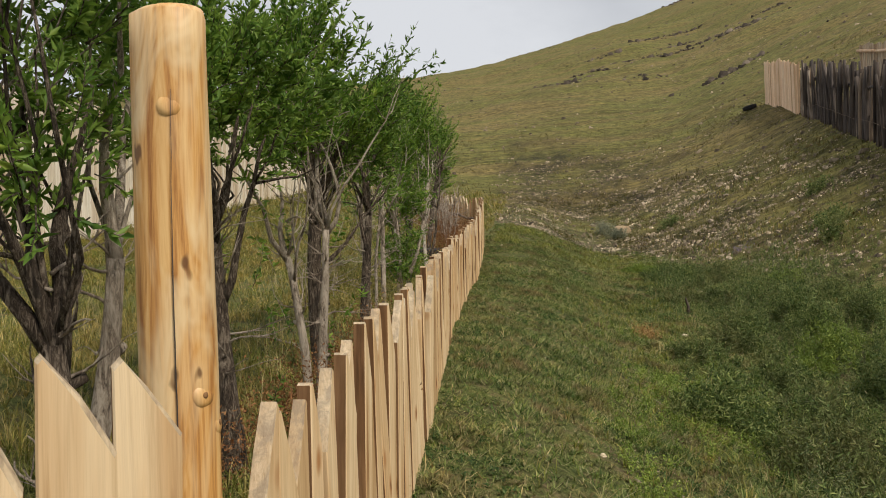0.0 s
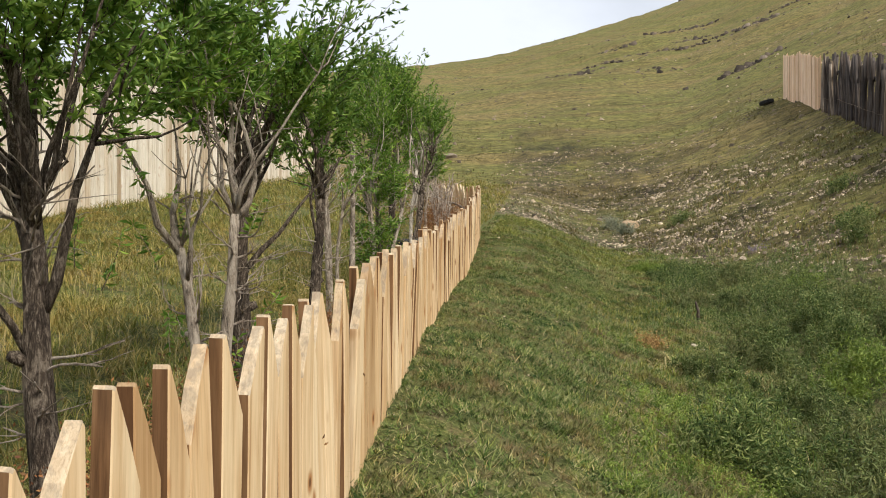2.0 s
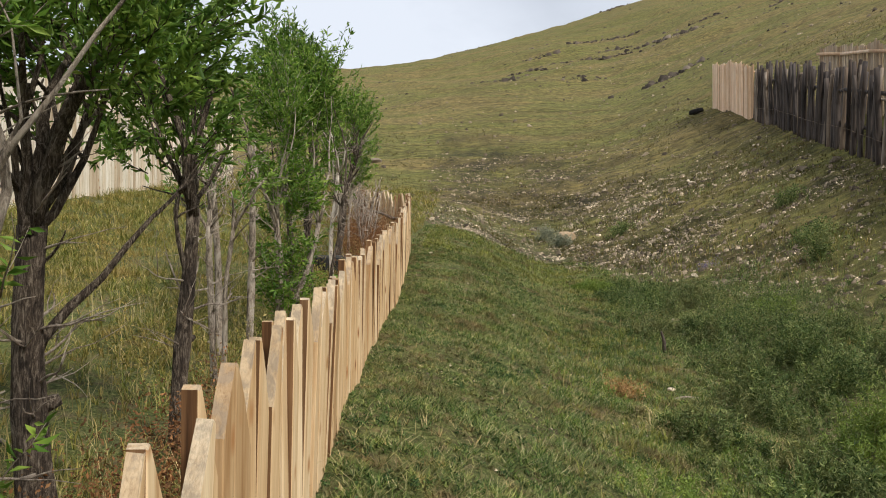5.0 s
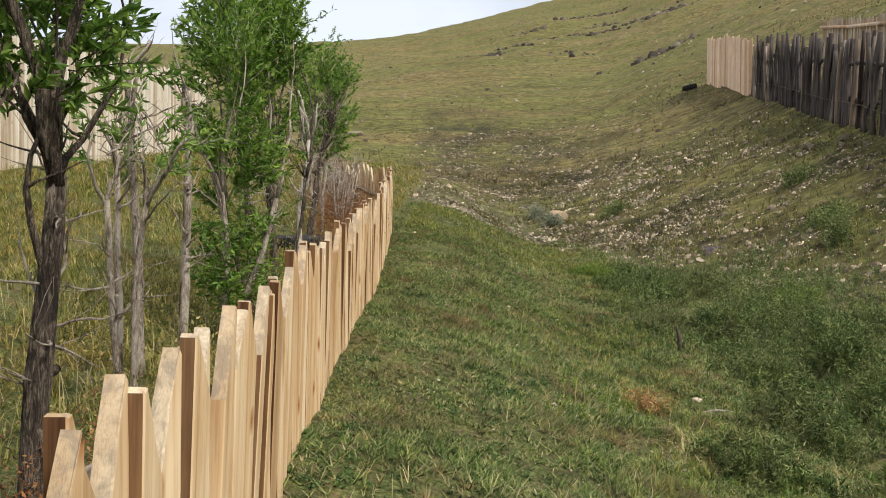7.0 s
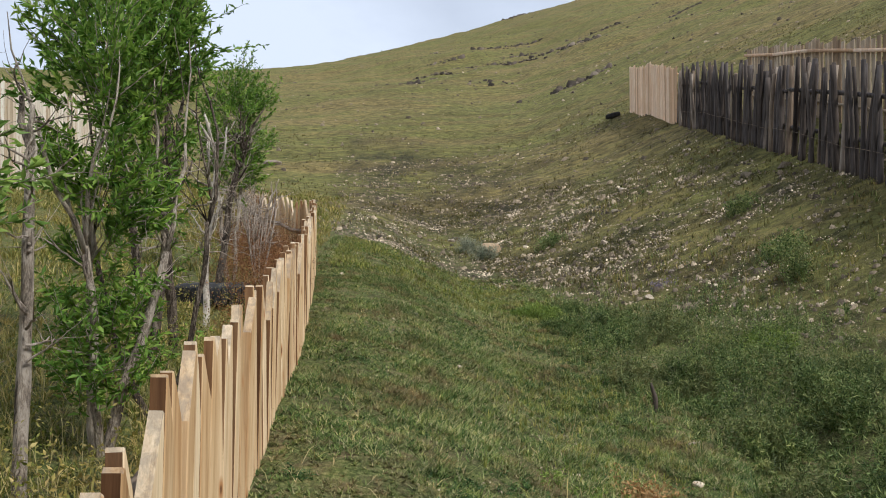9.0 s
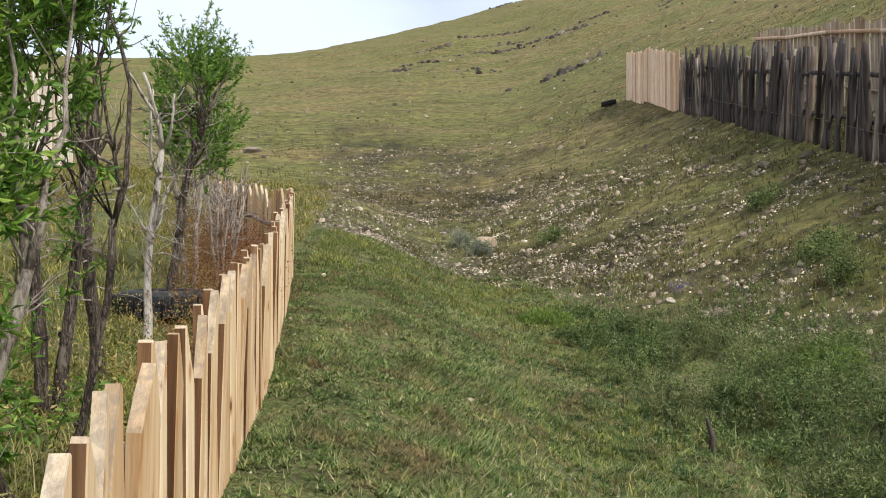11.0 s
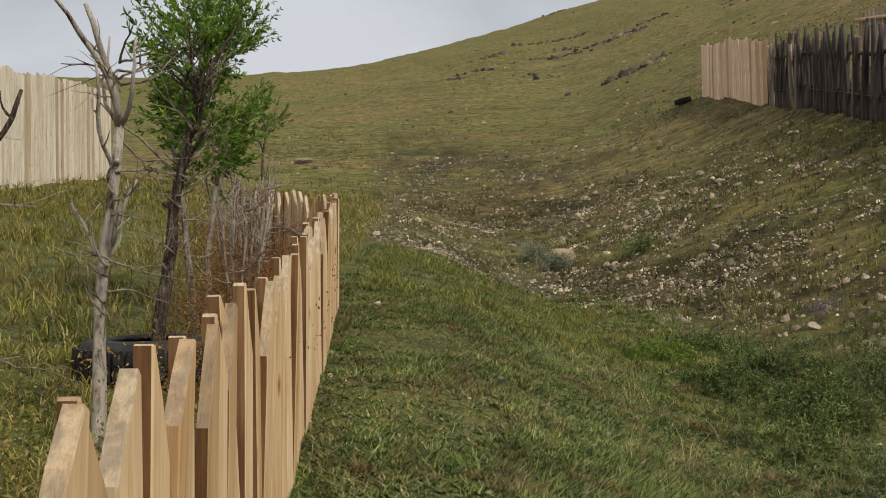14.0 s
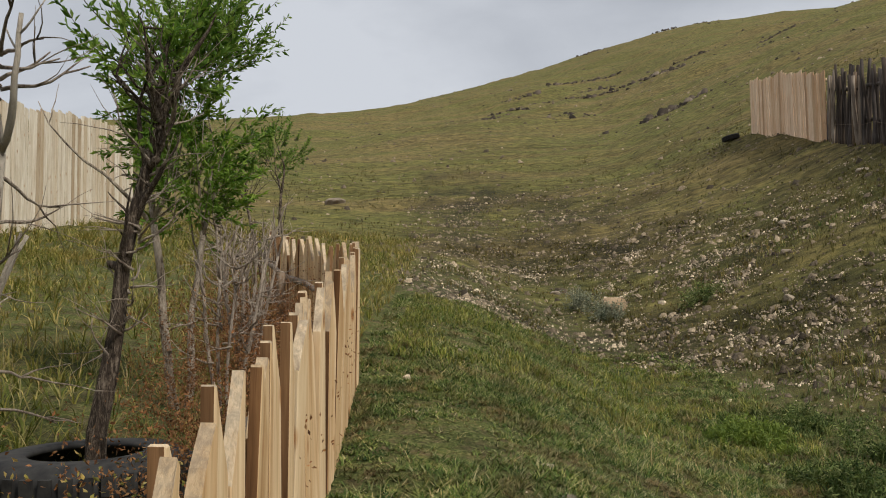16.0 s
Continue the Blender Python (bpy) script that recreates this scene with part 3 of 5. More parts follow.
def build_fence():
    rng = random.Random(5)
    fence = thing("picket_fence", (0, 0, 0), "fresh sawn pine picket fence with slant-cut tops along a grass path", "fence")
    kinds = {r: [picket_mesh(rng, r, rng.uniform(0.104, 0.130), rng.uniform(0.030, 0.038), rng.uniform(0.17, 0.26)) for _ in range(14)] for r in (1, -1)}
    kinds[0] = [picket_mesh(rng, -1, 0.096, 0.028, 0.105) for _ in range(4)]
    s, i = 0.31, 0
    while s < S_[-1] - 0.2:
        x, y, a = on_fence(s)
        rise = 1 if i % 2 == 0 else -1
        if rng.random() < 0.08:
            rise = -rise
        tall = float(np.interp(y, PICKET_Y, PICKET_H)) + rng.uniform(-0.028, 0.022)
        turn, pitch = rng.gauss(-2, 3), 0.157 + rng.uniform(-0.014, 0.016)
        if y < -3.1:
            tall += 0.31 if y < -3.5 else 0.215
            rise, turn, pitch = 0, -58, 0.235
        off = 0.036 + rng.uniform(0.0, 0.016)
        m = (pose(x, y, h(x, y)) @ pose(0, 0, 0, 0, 0, math.degrees(a)) @ pose(0, -off, 0, rng.gauss(0.6, 1.0), rng.gauss(0.3, 0.9), turn)
             @ Matrix.Diagonal((1, 1, tall, 1)))
        if not -3.38 < y < -2.96:
            part("picket", rng.choice(kinds[rise]), fence, "", m)
        s += pitch
        i += 1
    # rails on the yard side, in lengths of about three metres, and their posts
    s = 0.0
    while s < S_[-1] - 0.5:
        e = min(s + 3.0, S_[-1])
        for hz in (0.25, 0.62):
            t = Tubes()
            pts = []
            for k in range(7):
                x, y, a = on_fence(s + (e - s) * k / 6)
                n = Vector((-math.sin(a), math.cos(a), 0))
                pts.append(Vector((x, y, h(x, y) + hz)) + n * 0.028)
            t.add(pts, [0.034] * 7, 6, 0.12, rng)
            part("rail", t.mesh("rail", M_WEATH), fence, "weathered pole rail")
        x, y, a = on_fence(s + 0.1)
        n = Vector((-math.sin(a), math.cos(a), 0))
        b = Vector((x, y, h(x, y))) + n * 0.11
        t = Tubes()
        t.add([b + Vector((0, 0, -0.3)), b + Vector((0.005, 0, 0.5)), b + Vector((0, 0.01, 0.67)), b + Vector((0, 0.01, 0.68))], [0.055, 0.052, 0.05, 0.03], 9, 0.1, rng)
        part("fence_post", t.mesh("fence_post", M_WEATH), fence, "grey weathered round post")
        s = e


def build_post():
    rng = random.Random(3)
    x, y = -0.06, -3.10
    z0 = h(x, y)
    base = thing("gate_post", (x, y, z0), "thick peeled orange pine log post with knots and cracks", "post")
    n_side, n_ring, tall = 28, 30, 1.85 - z0
    v, f = [], []
    for i in range(n_ring + 1):
        z = -0.3 + (tall + 0.3) * i / n_ring
        for j in range(n_side):
            a = 2 * math.pi * j / n_side
            r = 0.072 + 0.005 * (1 - i / n_ring) + 0.003 * math.sin(3 * a + z * 2) + 0.002 * noise.noise((math.cos(a) * 3, math.sin(a) * 3, z * 4))
            v.append((r * math.cos(a), r * math.sin(a), z))
    for i in range(n_ring):
        for j in range(n_side):
            k = (j + 1) % n_side
            f.append((i * n_side + j, i * n_side + k, (i + 1) * n_side + k, (i + 1) * n_side + j))
    top0 = len(v)
    for j in range(n_side):
        a = 2 * math.pi * j / n_side
        v.append((0.066 * math.cos(a), 0.066 * math.sin(a), tall + 0.008 + 0.006 * math.cos(a)))
    for j in range(n_side):
        k = (j + 1) % n_side
        f.append((n_ring * n_side + j, n_ring * n_side + k, top0 + k, top0 + j))
    f.append(tuple(top0 + j for j in range(n_side)))
    part("log", mesh_from("log", v, f, M_POST, True), base)
    # knots where branches were cut
    for a, z, dark in ((5.10, 1.585, False), (5.80, 1.572, False), (5.81, 1.03, True), (6.42, 0.97, True)):
        t = Tubes()
        d = Vector((math.cos(a), math.sin(a), 0.1))
        p = d * (0.0715 if dark else 0.0675) + Vector((0, 0, z))
        t.add([p - d * 0.02, p + d * 0.002, p + d * 0.0045, p + d * 0.0052], [0.034, 0.022, 0.012, 0.003], 14, 0.06, rng)
        knot = part("knot", t.mesh("knot", M_POST), base)
        if dark:
            t = Tubes()
            t.add([p, p + d * 0.006, p + d * 0.0064], [0.008, 0.006, 0.002], 9, 0.2, rng)
            part("heart", t.mesh("heart", M_EDGE), knot, "dark heart of the knot")
    t = Tubes()
    pts = []
    for k in range(26):
        a, z = 5.16 + 0.10 * math.sin(k * 0.21 + 1.0) + 0.014 * rng.uniform(-1, 1), 0.12 + 1.5 * k / 25
        pts.append((0.0745 * math.cos(a), 0.0745 * math.sin(a), z))
    t.add(pts, [0.0004 + 0.0010 * math.sin(math.pi * k / 25) for k in range(26)], 5, 0.4, rng)
    part("crack", t.mesh("crack", M_DARK), base, "thin dark drying crack down the log")


# ---- board walls ----
def board_mesh(rng, w, tall, thick, mats):
    hw, t = w / 2, thick / 2
    sl = rng.uniform(-0.012, 0.012)
    j = [rng.uniform(-0.006, 0.006) for _ in range(4)]
    ring = [(-hw, -0.35), (hw, -0.35), (hw + j[0], tall * 0.5), (hw + j[1], tall + sl), (hw - 0.012, tall + sl + 0.008), (-hw + 0.012, tall - sl + 0.006), (-hw + j[2], tall - sl), (-hw + j[3], tall * 0.5)]
    n = len(ring)
    v = [(x, -t, z) for x, z in ring] + [(x, t, z) for x, z in ring]
    f = [tuple(range(n)), tuple(reversed(range(n, 2 * n)))]
    for i in range(n):
        k = (i + 1) % n
        f.append((i, n + i, n + k, k))
    return mesh_from("board", v, f, mats)


def board_wall(name, a, b, tall, mat, label, rng, width=0.2, gap=0.006, rails=(0.4, 1.3, 2.1), inner=0.05):
    a, b = Vector((*a, 0)), Vector((*b, 0))
    d = b - a
    ang = math.degrees(math.atan2(d.y, d.x))
    w = thing(name, (0, 0, 0), label, "fence")
    shapes = [board_mesh(rng, width * rng.uniform(0.82, 1.1), tall, 0.025, mat) for _ in range(9)]
    s = width / 2
    while s < d.length:
        p = a + d * (s / d.length)
        sc = rng.uniform(0.975, 1.02)
        m = pose(p.x, p.y, h(p.x, p.y)) @ pose(0, rng.uniform(-0.006, 0.006), 0, 0, rng.gauss(0, 0.35), ang) @ Matrix.Diagonal((1, 1, sc, 1))
        part("board", rng.choice(shapes), w, "", m)
        s += width + gap + rng.uniform(-0.01, 0.012)
    n = Vector((-d.y, d.x, 0)).normalized() * inner
    k = max(1, round(d.length / 3.0))
    for i in range(k):
        p, q = a + d * (i / k), a + d * ((i + 1) / k)
        for hz in rails:
            t = Tubes()
            t.add([Vector((p.x, p.y, h(p.x, p.y) + hz)) + n, Vector((q.x, q.y, h(q.x, q.y) + hz)) + n], [0.045, 0.045], 4)
            part("rail", t.mesh("rail", mat), w)
    return w


def dark_fence():
    """A paling of tarred round poles, leaning every way, with wires and a rail."""
    rng = random.Random(17)
    a, b = Vector((12.25, 35.2, 0)), Vector((9.7, 14.0, 0))
    d = b - a
    w = thing("pole_paling", (0, 0, 0), "dark tarred rough-pole paling with leaning uneven poles on a stony slope", "fence")
    shapes = []
    for _ in range(10):
        t = Tubes()
        r, L = rng.uniform(0.045, 0.085), 2.35
        pts = wander((0, 0, -0.3), (0, 0, 1), L + 0.3, 6, 0.035, rng)
        t.add(pts + [pts[-1] + Vector((0, 0, 0.01))], [r * 1.1, r * 1.05, r, r * 0.97, r * 0.92, r * 0.86, r * 0.8, r * 0.3], 8, 0.12, rng)
        shapes.append(t.mesh("pole", M_DARK))
    pale = [s.copy() for s in shapes[:4]]
    for me in pale:
        me.materials.clear()
        me.materials.append(M_WEATH)
    s = 0.05
    while s < d.length:
        p = a + d * (s / d.length)
        lean = 2.5 * math.sin(s * 0.9) + 2.0 * math.sin(s * 2.3 + 1) + rng.gauss(0, 2.2)
        if 9.5 < s < 10.6 or 12.6 < s < 14.0:
            lean += 9
        m = pose(p.x + rng.uniform(-0.06, 0.06), p.y, h(p.x, p.y), rng.gauss(0, 1.2) + lean, rng.gauss(0, 2.0), rng.uniform(0, 360) * 0) @ Matrix.Diagonal((1, 1, rng.uniform(0.86, 1.08), 1))
        part("pole", rng.choice(pale if rng.random() < 0.14 else shapes), w, "", m)
        gap = 0.155 + rng.uniform(-0.03, 0.055)
        if rng.random() < 0.09:
            gap += 0.14
        s += gap
    n = Vector((d.y, -d.x, 0)).normalized() * -0.11
    k = 7
    for i in range(k):
        p, q = a + d * (i / k), a + d * ((i + 1) / k)
        for hz in (0.75, 1.75):
            t = Tubes()
            t.add([Vector((p.x, p.y, h(p.x, p.y) + hz)) + n, Vector((q.x, q.y, h(q.x, q.y) + hz + rng.uniform(-0.1, 0.1))) + n], [0.06, 0.055], 6, 0.1, rng)
            part("rail", t.mesh("rail", M_DARK), w)
    t = Tubes()
    pts = []
    for i in range(25):
        p = a + d * (i / 24)
        pts.append(Vector((p.x, p.y, h(p.x, p.y) + 0.62 + 0.02 * math.sin(i))) - n * 1.0)
    t.add(pts, [0.006] * 25, 4)
    part("wire", t.mesh("wire", M_WEATH), w, "thin rusty wire strung along the poles")


def back_fence():
    rng = random.Random(23)
    a, b = (13.6, 31.5), (11.4, 13.5)
    w = board_wall("board_fence", a, b, 2.25, M_BACK, "grey weathered board fence with pale top rail behind dark paling", rng, 0.24, 0.05, (0.5,), -0.06)
    d = Vector((b[0] - a[0], b[1] - a[1], 0))
    for i in range(6):
        p, q = Vector((*a, 0)) + d * (i / 6), Vector((*a, 0)) + d * ((i + 1) / 6)
        t = Tubes()
        t.add([Vector((p.x - 0.08, p.y, h(p.x, p.y) + 1.98)), Vector((q.x - 0.08, q.y, h(q.x, q.y) + 1.98))], [0.07, 0.07], 4)
        part("top_rail", t.mesh("top_rail", M_WALLB), w, "pale new wooden rail")


# ---- trees ----
def tree(x, y, label, rng_seed, stems=1, tall=3.0, r0=0.06, fork=0.9, lean=(0, 0), spread=0.35, crown=None, leaves=3000,
         leaf=M_LEAF, bark_m=M_BARKD, size=0.056, dead=10, low=0, limbs=6, feather=0, crook=0.10):
    """A small pollarded tree: crooked stems, limbs from the fork, dead twigs, and leaves on fine shoots through the crown.
    crown: (dx, dy, height, rx, rz), or None for a bare tree."""
    rng, nr = random.Random(rng_seed), np.random.default_rng(rng_seed)
    z0 = h(x, y)
    base = thing("tree", (x, y, z0), label, "tree", "row of young trees along the fence")
    heads = []
    trunk = Tubes()

    def limb(pts, radii, sides, knob=0.2, name="limb", mat=bark_m, parts=()):
        t = Tubes()
        t.add(pts, radii, sides, knob, rng)
        for p2, r2 in parts:
            t.add(p2, r2, 4, 0.2, rng)
        part(name, t.mesh(name, mat), base)

    for k in range(stems):
        a = 6.28 * k / max(stems, 1) + rng.random()
        off = Vector((math.cos(a), math.sin(a), 0)) * (r0 * 1.1 if stems > 1 else 0)
        d = Vector((lean[0], lean[1], 1)) + Vector((math.cos(a), math.sin(a), 0)) * (0.14 if stems > 1 else 0.0)
        ln = fork * rng.uniform(0.9, 1.15)
        pts = wander(off - d.normalized() * 0.15, d, ln + 0.15, 8, crook, rng, 0.05)
        sag = pts[0] + d.normalized() * (ln + 0.15)
        pts = [q.lerp(pts[0].lerp(sag, k2 / 8), 0.55 * k2 / 8) for k2, q in enumerate(pts)]
        rr = r0 * (1.0 if stems == 1 else rng.uniform(0.6, 0.85))
        trunk.add(pts, [rr * (1.25 - (0.75 if fork > 1.8 else 0.45) * i / 8) for i in range(9)], 12, 0.28, rng)
        for _ in range(rng.randint(1, 2)):
            kp = pts[rng.randint(3, 7)]
            aa = rng.random() * 6.28
            dd = Vector((math.cos(aa), math.sin(aa), 0.4))
            trunk.add([kp, kp + dd * rr * 1.4, kp + dd * rr * 1.8], [rr * 0.6, rr * 0.5, rr * 0.35], 7, 0.3, rng)
        heads.append((pts[-1], (pts[-1] - pts[-2]).normalized(), rr * 0.8, pts))
    for top, d, rr, line in heads:
        for n_limb in range(max(2, limbs // stems)):
            a = rng.random() * 6.28
            p = line[8] if n_limb < 2 else line[rng.choice((5, 6, 7, 7, 8, 8))]
            stout = (0.95, 0.78)[n_limb] if n_limb < 2 else rng.uniform(0.4, 0.6)
            dv = d * (1.0 if n_limb == 0 else 0.7) + Vector((math.cos(a), math.sin(a), 0)) * rng.uniform(0.2, 0.7) * spread * (1.0 if n_limb == 0 else 2.0)
            ln = max(0.25, (tall - fork) * rng.uniform(0.45, 0.85))
            stub = crown is None or leaves < 1200
            ln = ln * (0.55 if stub else 1.0)
            pts = wander(p - d * 0.04, dv, ln, 7, 0.30, rng, 0.16)
            side_twigs = []
            for _ in range(2):
                q = pts[rng.randint(2, 6)]
                aa = rng.random() * 6.28
                pts2 = wander(q, Vector((math.cos(aa), math.sin(aa), rng.uniform(0.1, 1.0))), ln * rng.uniform(0.15, 0.38), 5, 0.25, rng, 0.08)
                side_twigs.append((pts2, [rr * 0.2 * (1 - 0.75 * i / 5) + 0.001 for i in range(6)]))
            limb(pts, [rr * stout * (1 - (0.5 if stub else 0.85) * i / 7) for i in range(8)], 8, 0.35, parts=side_twigs)
    for _ in range(dead):
        p, d, rr, line = rng.choice(heads)
        zz = rng.uniform(0.35, 1.25)
        q = Vector((p.x * zz, p.y * zz, p.z * zz)) if zz < 1 else p + Vector((0, 0, (zz - 1) * 1.2))
        a = rng.random() * 6.28
        pts = wander(q, (math.cos(a), math.sin(a), rng.uniform(-0.15, 0.8)), rng.uniform(0.10, 0.34), 6, 0.34, rng, 0.05)
        forks = []
        for _ in range(2):
            j = rng.randint(2, 5)
            pts2 = wander(pts[j], (pts[j] - pts[j - 1]).normalized() + Vector((rng.uniform(-0.8, 0.8), rng.uniform(-0.8, 0.8), rng.uniform(-0.2, 0.6))), rng.uniform(0.1, 0.3), 4, 0.25, rng)
            forks.append((pts2, [0.0035, 0.003, 0.002, 0.0015, 0.0008]))
        limb(pts, [0.0065 * (1 - 0.75 * i / 6) + 0.001 for i in range(7)], 5, 0.2, "dead_twig", M_TWIG, forks)
    part("trunk", trunk.mesh("trunk", bark_m), base)
    if crown:
        cx, cy, cz, rx, rz = crown
        shoots = Tubes()
        A, D = [], []
        n_sh = max(24, leaves // 20)
        for i in range(n_sh):
            u = Vector((rng.gauss(0, 1), rng.gauss(0, 1), rng.gauss(0, 1))).normalized()
            rad = rng.random() ** 0.45
            c = Vector((cx + u.x * rx * rad, cy + u.y * rx * rad, cz + u.z * rz * rad))
            lump = noise.noise(Vector((c.x * 2.6, c.y * 2.6, c.z * 2.6 + rng_seed)))
            if lump < -0.07 and rad > 0.3:
                continue
            fe = feather and u.z > 0.2 and rng.random() < 0.4
            dv = Vector((u.x * 0.8, u.y * 0.8, 0.55 + 0.4 * u.z + rng.uniform(-0.4, 0.4)))
            ln = rng.uniform(0.16, 0.34) * (1.0 + (feather if fe else 0))
            pts = wander(c, dv, ln, 5, 0.2, rng, 0.03)
            shoots.add(pts, [0.0035, 0.003, 0.0026, 0.002, 0.0016, 0.001], 4)
            m = rng.randint(20, 46) if not fe else 34
            for _ in range(m):
                t = rng.random() * 4.999
                k = int(t)
                q = pts[k].lerp(pts[k + 1], t - k)
                dl = (pts[k + 1] - pts[k]).normalized() + Vector((rng.gauss(0, 0.7), rng.gauss(0, 0.7), rng.gauss(-0.1, 0.6)))
                A.append(tuple(q))
                D.append(tuple(dl))
        for i in range(low):
            a = rng.random() * 6.28
            rr2 = rng.uniform(0.03, rx * 0.9)
            q0 = Vector((cx * 0.5 + math.cos(a) * rr2, cy * 0.5 + math.sin(a) * rr2, rng.uniform(0.25, max(0.5, cz - rz))))
            pts = wander(q0, (math.cos(a) * 0.6, math.sin(a) * 0.6, 0.9), 0.26, 4, 0.2, rng)
            shoots.add(pts, [0.003, 0.0026, 0.002, 0.0015, 0.001], 4)
            for _ in range(26):
                t = rng.random() * 3.999
                k = int(t)
                A.append(tuple(pts[k].lerp(pts[k + 1], t - k)))
                D.append((rng.gauss(0, 1), rng.gauss(0, 1), rng.gauss(0.2, 0.7)))
        # limbs that reach from the fork into the crown
        for i in range(8):
            p, d, rr, line = rng.choice(heads)
            u = Vector((rng.gauss(0, 1), rng.gauss(0, 1), rng.gauss(0.4, 0.8))).normalized()
            q = Vector((cx + u.x * rx * 0.6, cy + u.y * rx * 0.6, cz + u.z * rz * 0.6))
            mid = p.lerp(q, 0.5) + Vector((rng.gauss(0, 0.06), rng.gauss(0, 0.06), -0.03))
            jig = [Vector((rng.gauss(0, 0.035), rng.gauss(0, 0.035), rng.gauss(0, 0.03))) for _ in range(2)]
            shoots.add([p, p.lerp(mid, 0.5) + jig[0], mid, mid.lerp(q, 0.5) + jig[1], q], [rr * 0.34, rr * 0.28, rr * 0.2, rr * 0.13, 0.003], 6, 0.15, rng)
        tagged(part("branchwork", shoots.mesh("branchwork", bark_m), base), kind="stuff")
        part("crown", leaf_mesh("crown", A, D, size, leaf, nr), base, "uneven crown of many small leaves")
    return base


def build_trees():
    e = "young elm with dense green crown over a dark furrowed trunk"
    tree(-1.12, -2.0, "pale-barked old tree with dark green leaves behind the post", 101, 2, 2.9, 0.05, 1.3, (0, 0.02), crown=(-0.05, 0.1, 2.15, 0.55, 0.75), leaves=7500, leaf=M_LEAFD, bark_m=M_BARKP, limbs=5)
    tree(-0.78, -2.3, "short dark tree stump regrown with green shoots", 102, 1, 2.4, 0.05, 0.95, (-0.04, 0), crown=(-0.1, 0.0, 1.95, 0.42, 0.6), leaves=4200, leaf=M_LEAFD, limbs=5)
    tree(-1.02, -0.5, e, 1, 1, 2.9, 0.052, 1.15, (-0.08, 0.04), crown=(-0.18, 0.1, 2.12, 0.66, 0.60), leaves=14500, leaf=M_LEAFD, dead=24, limbs=6, spread=0.5, low=5)
    tree(-0.93, 0.72, "forked pale-barked young tree with fresh green crown", 2, 2, 2.9, 0.042, 1.1, (-0.02, 0), crown=(-0.12, 0.05, 2.12, 0.50, 0.52), leaves=11000, leaf=M_LEAF, bark_m=M_BARKP, dead=26, limbs=8, feather=0.5, low=8)
    tree(-1.23, 1.92, e, 3, 1, 3.0, 0.062, 1.25, (0.02, 0), crown=(0.12, 0.1, 2.02, 0.52, 0.46), leaves=10500, leaf=M_LEAFD, dead=20, feather=1.2, limbs=7, spread=0.5)
    tree(-1.18, 3.2, "single straight dark trunk with heavy green crown", 6, 1, 2.9, 0.042, 1.2, (0.03, 0), crown=(-0.10, 0.0, 2.0, 0.42, 0.5), leaves=7600, leaf=M_LEAFD, dead=14, size=0.060, limbs=6)
    tree(-1.39, 4.5, "pale forked sapling with sparse yellow-green leaves", 7, 3, 2.2, 0.026, 1.25, (0.02, 0), crown=(0.0, 0.1, 1.5, 0.26, 0.26), leaves=800, leaf=M_LEAFY, bark_m=M_BARKP, dead=14, limbs=5, spread=0.25)
    tree(-1.60, 5.25, "slim grey-barked pollard with bare branches", 8, 1, 2.4, 0.026, 1.5, (0.02, 0), crown=(0.05, 0, 1.25, 0.22, 0.25), leaves=400, leaf=M_LEAFY, bark_m=M_BARKP, dead=14, limbs=3, spread=0.2)
    tree(-1.48, 5.66, "pale bare pollard with sawn-off limbs", 9, 1, 2.4, 0.028, 1.65, (0.03, 0), bark_m=M_BARKP, dead=16, limbs=3, spread=0.2)
    tree(-1.40, 6.45, "bushy young elm leafed from the foot to the top", 10, 3, 3.0, 0.034, 1.15, (0, 0), crown=(0.02, 0, 1.75, 0.26, 0.95), leaves=8500, leaf=M_LEAF, bark_m=M_BARKP, dead=14, low=90, feather=0.8, limbs=6, spread=0.22, crook=0.16)
    tree(-1.30, 7.25, "leafy elm with upright feathery shoots", 11, 2, 3.0, 0.03, 1.25, (0.02, 0), crown=(-0.04, 0, 2.15, 0.27, 0.66), leaves=5600, leaf=M_LEAF, dead=8, low=22, feather=1.2, limbs=4, spread=0.22, crook=0.2)
    tree(-1.78, 8.6, "gnarled multi-stemmed dark tree with drooping green crown", 12, 3, 3.2, 0.045, 1.35, (-0.02, 0), crown=(-0.1, -0.1, 2.6, 0.44, 0.6), leaves=6000, leaf=M_LEAFD, dead=18, size=0.07, limbs=8, spread=0.25)
    tree(-1.79, 9.43, "crooked dark pollard with knobbly bare head", 13, 1, 2.5, 0.040, 1.3, (-0.05, 0.02), dead=14, crown=(-0.12, 0.1, 2.5, 0.3, 0.2), leaves=420, leaf=M_LEAFD, limbs=7, spread=0.55, crook=0.34)
    tree(-1.68, 10.29, "white-barked bare pollard with stubby branches", 14, 1, 3.3, 0.030, 1.6, (0.0, 0), bark_m=M_BARKW, dead=26, limbs=9, spread=0.75, crook=0.16)
    tree(-1.83, 11.7, "leaning weathered tree with broken bare top and leafy side shoots", 15, 1, 2.9, 0.044, 2.15, (0.15, -0.10), crown=(0.28, 0.1, 2.2, 0.30, 0.42), leaves=1900, leaf=M_LEAF, dead=40, limbs=9, spread=0.3, crook=0.2)
    tree(-2.0, 13.45, "young elm with fresh green crown and pale stem", 16, 2, 2.8, 0.036, 1.2, (0, 0), crown=(0.08, 0, 2.05, 0.38, 0.92), leaves=12500, leaf=M_LEAF, bark_m=M_BARKP, dead=10, limbs=6, feather=0.7, spread=0.25, crook=0.16)
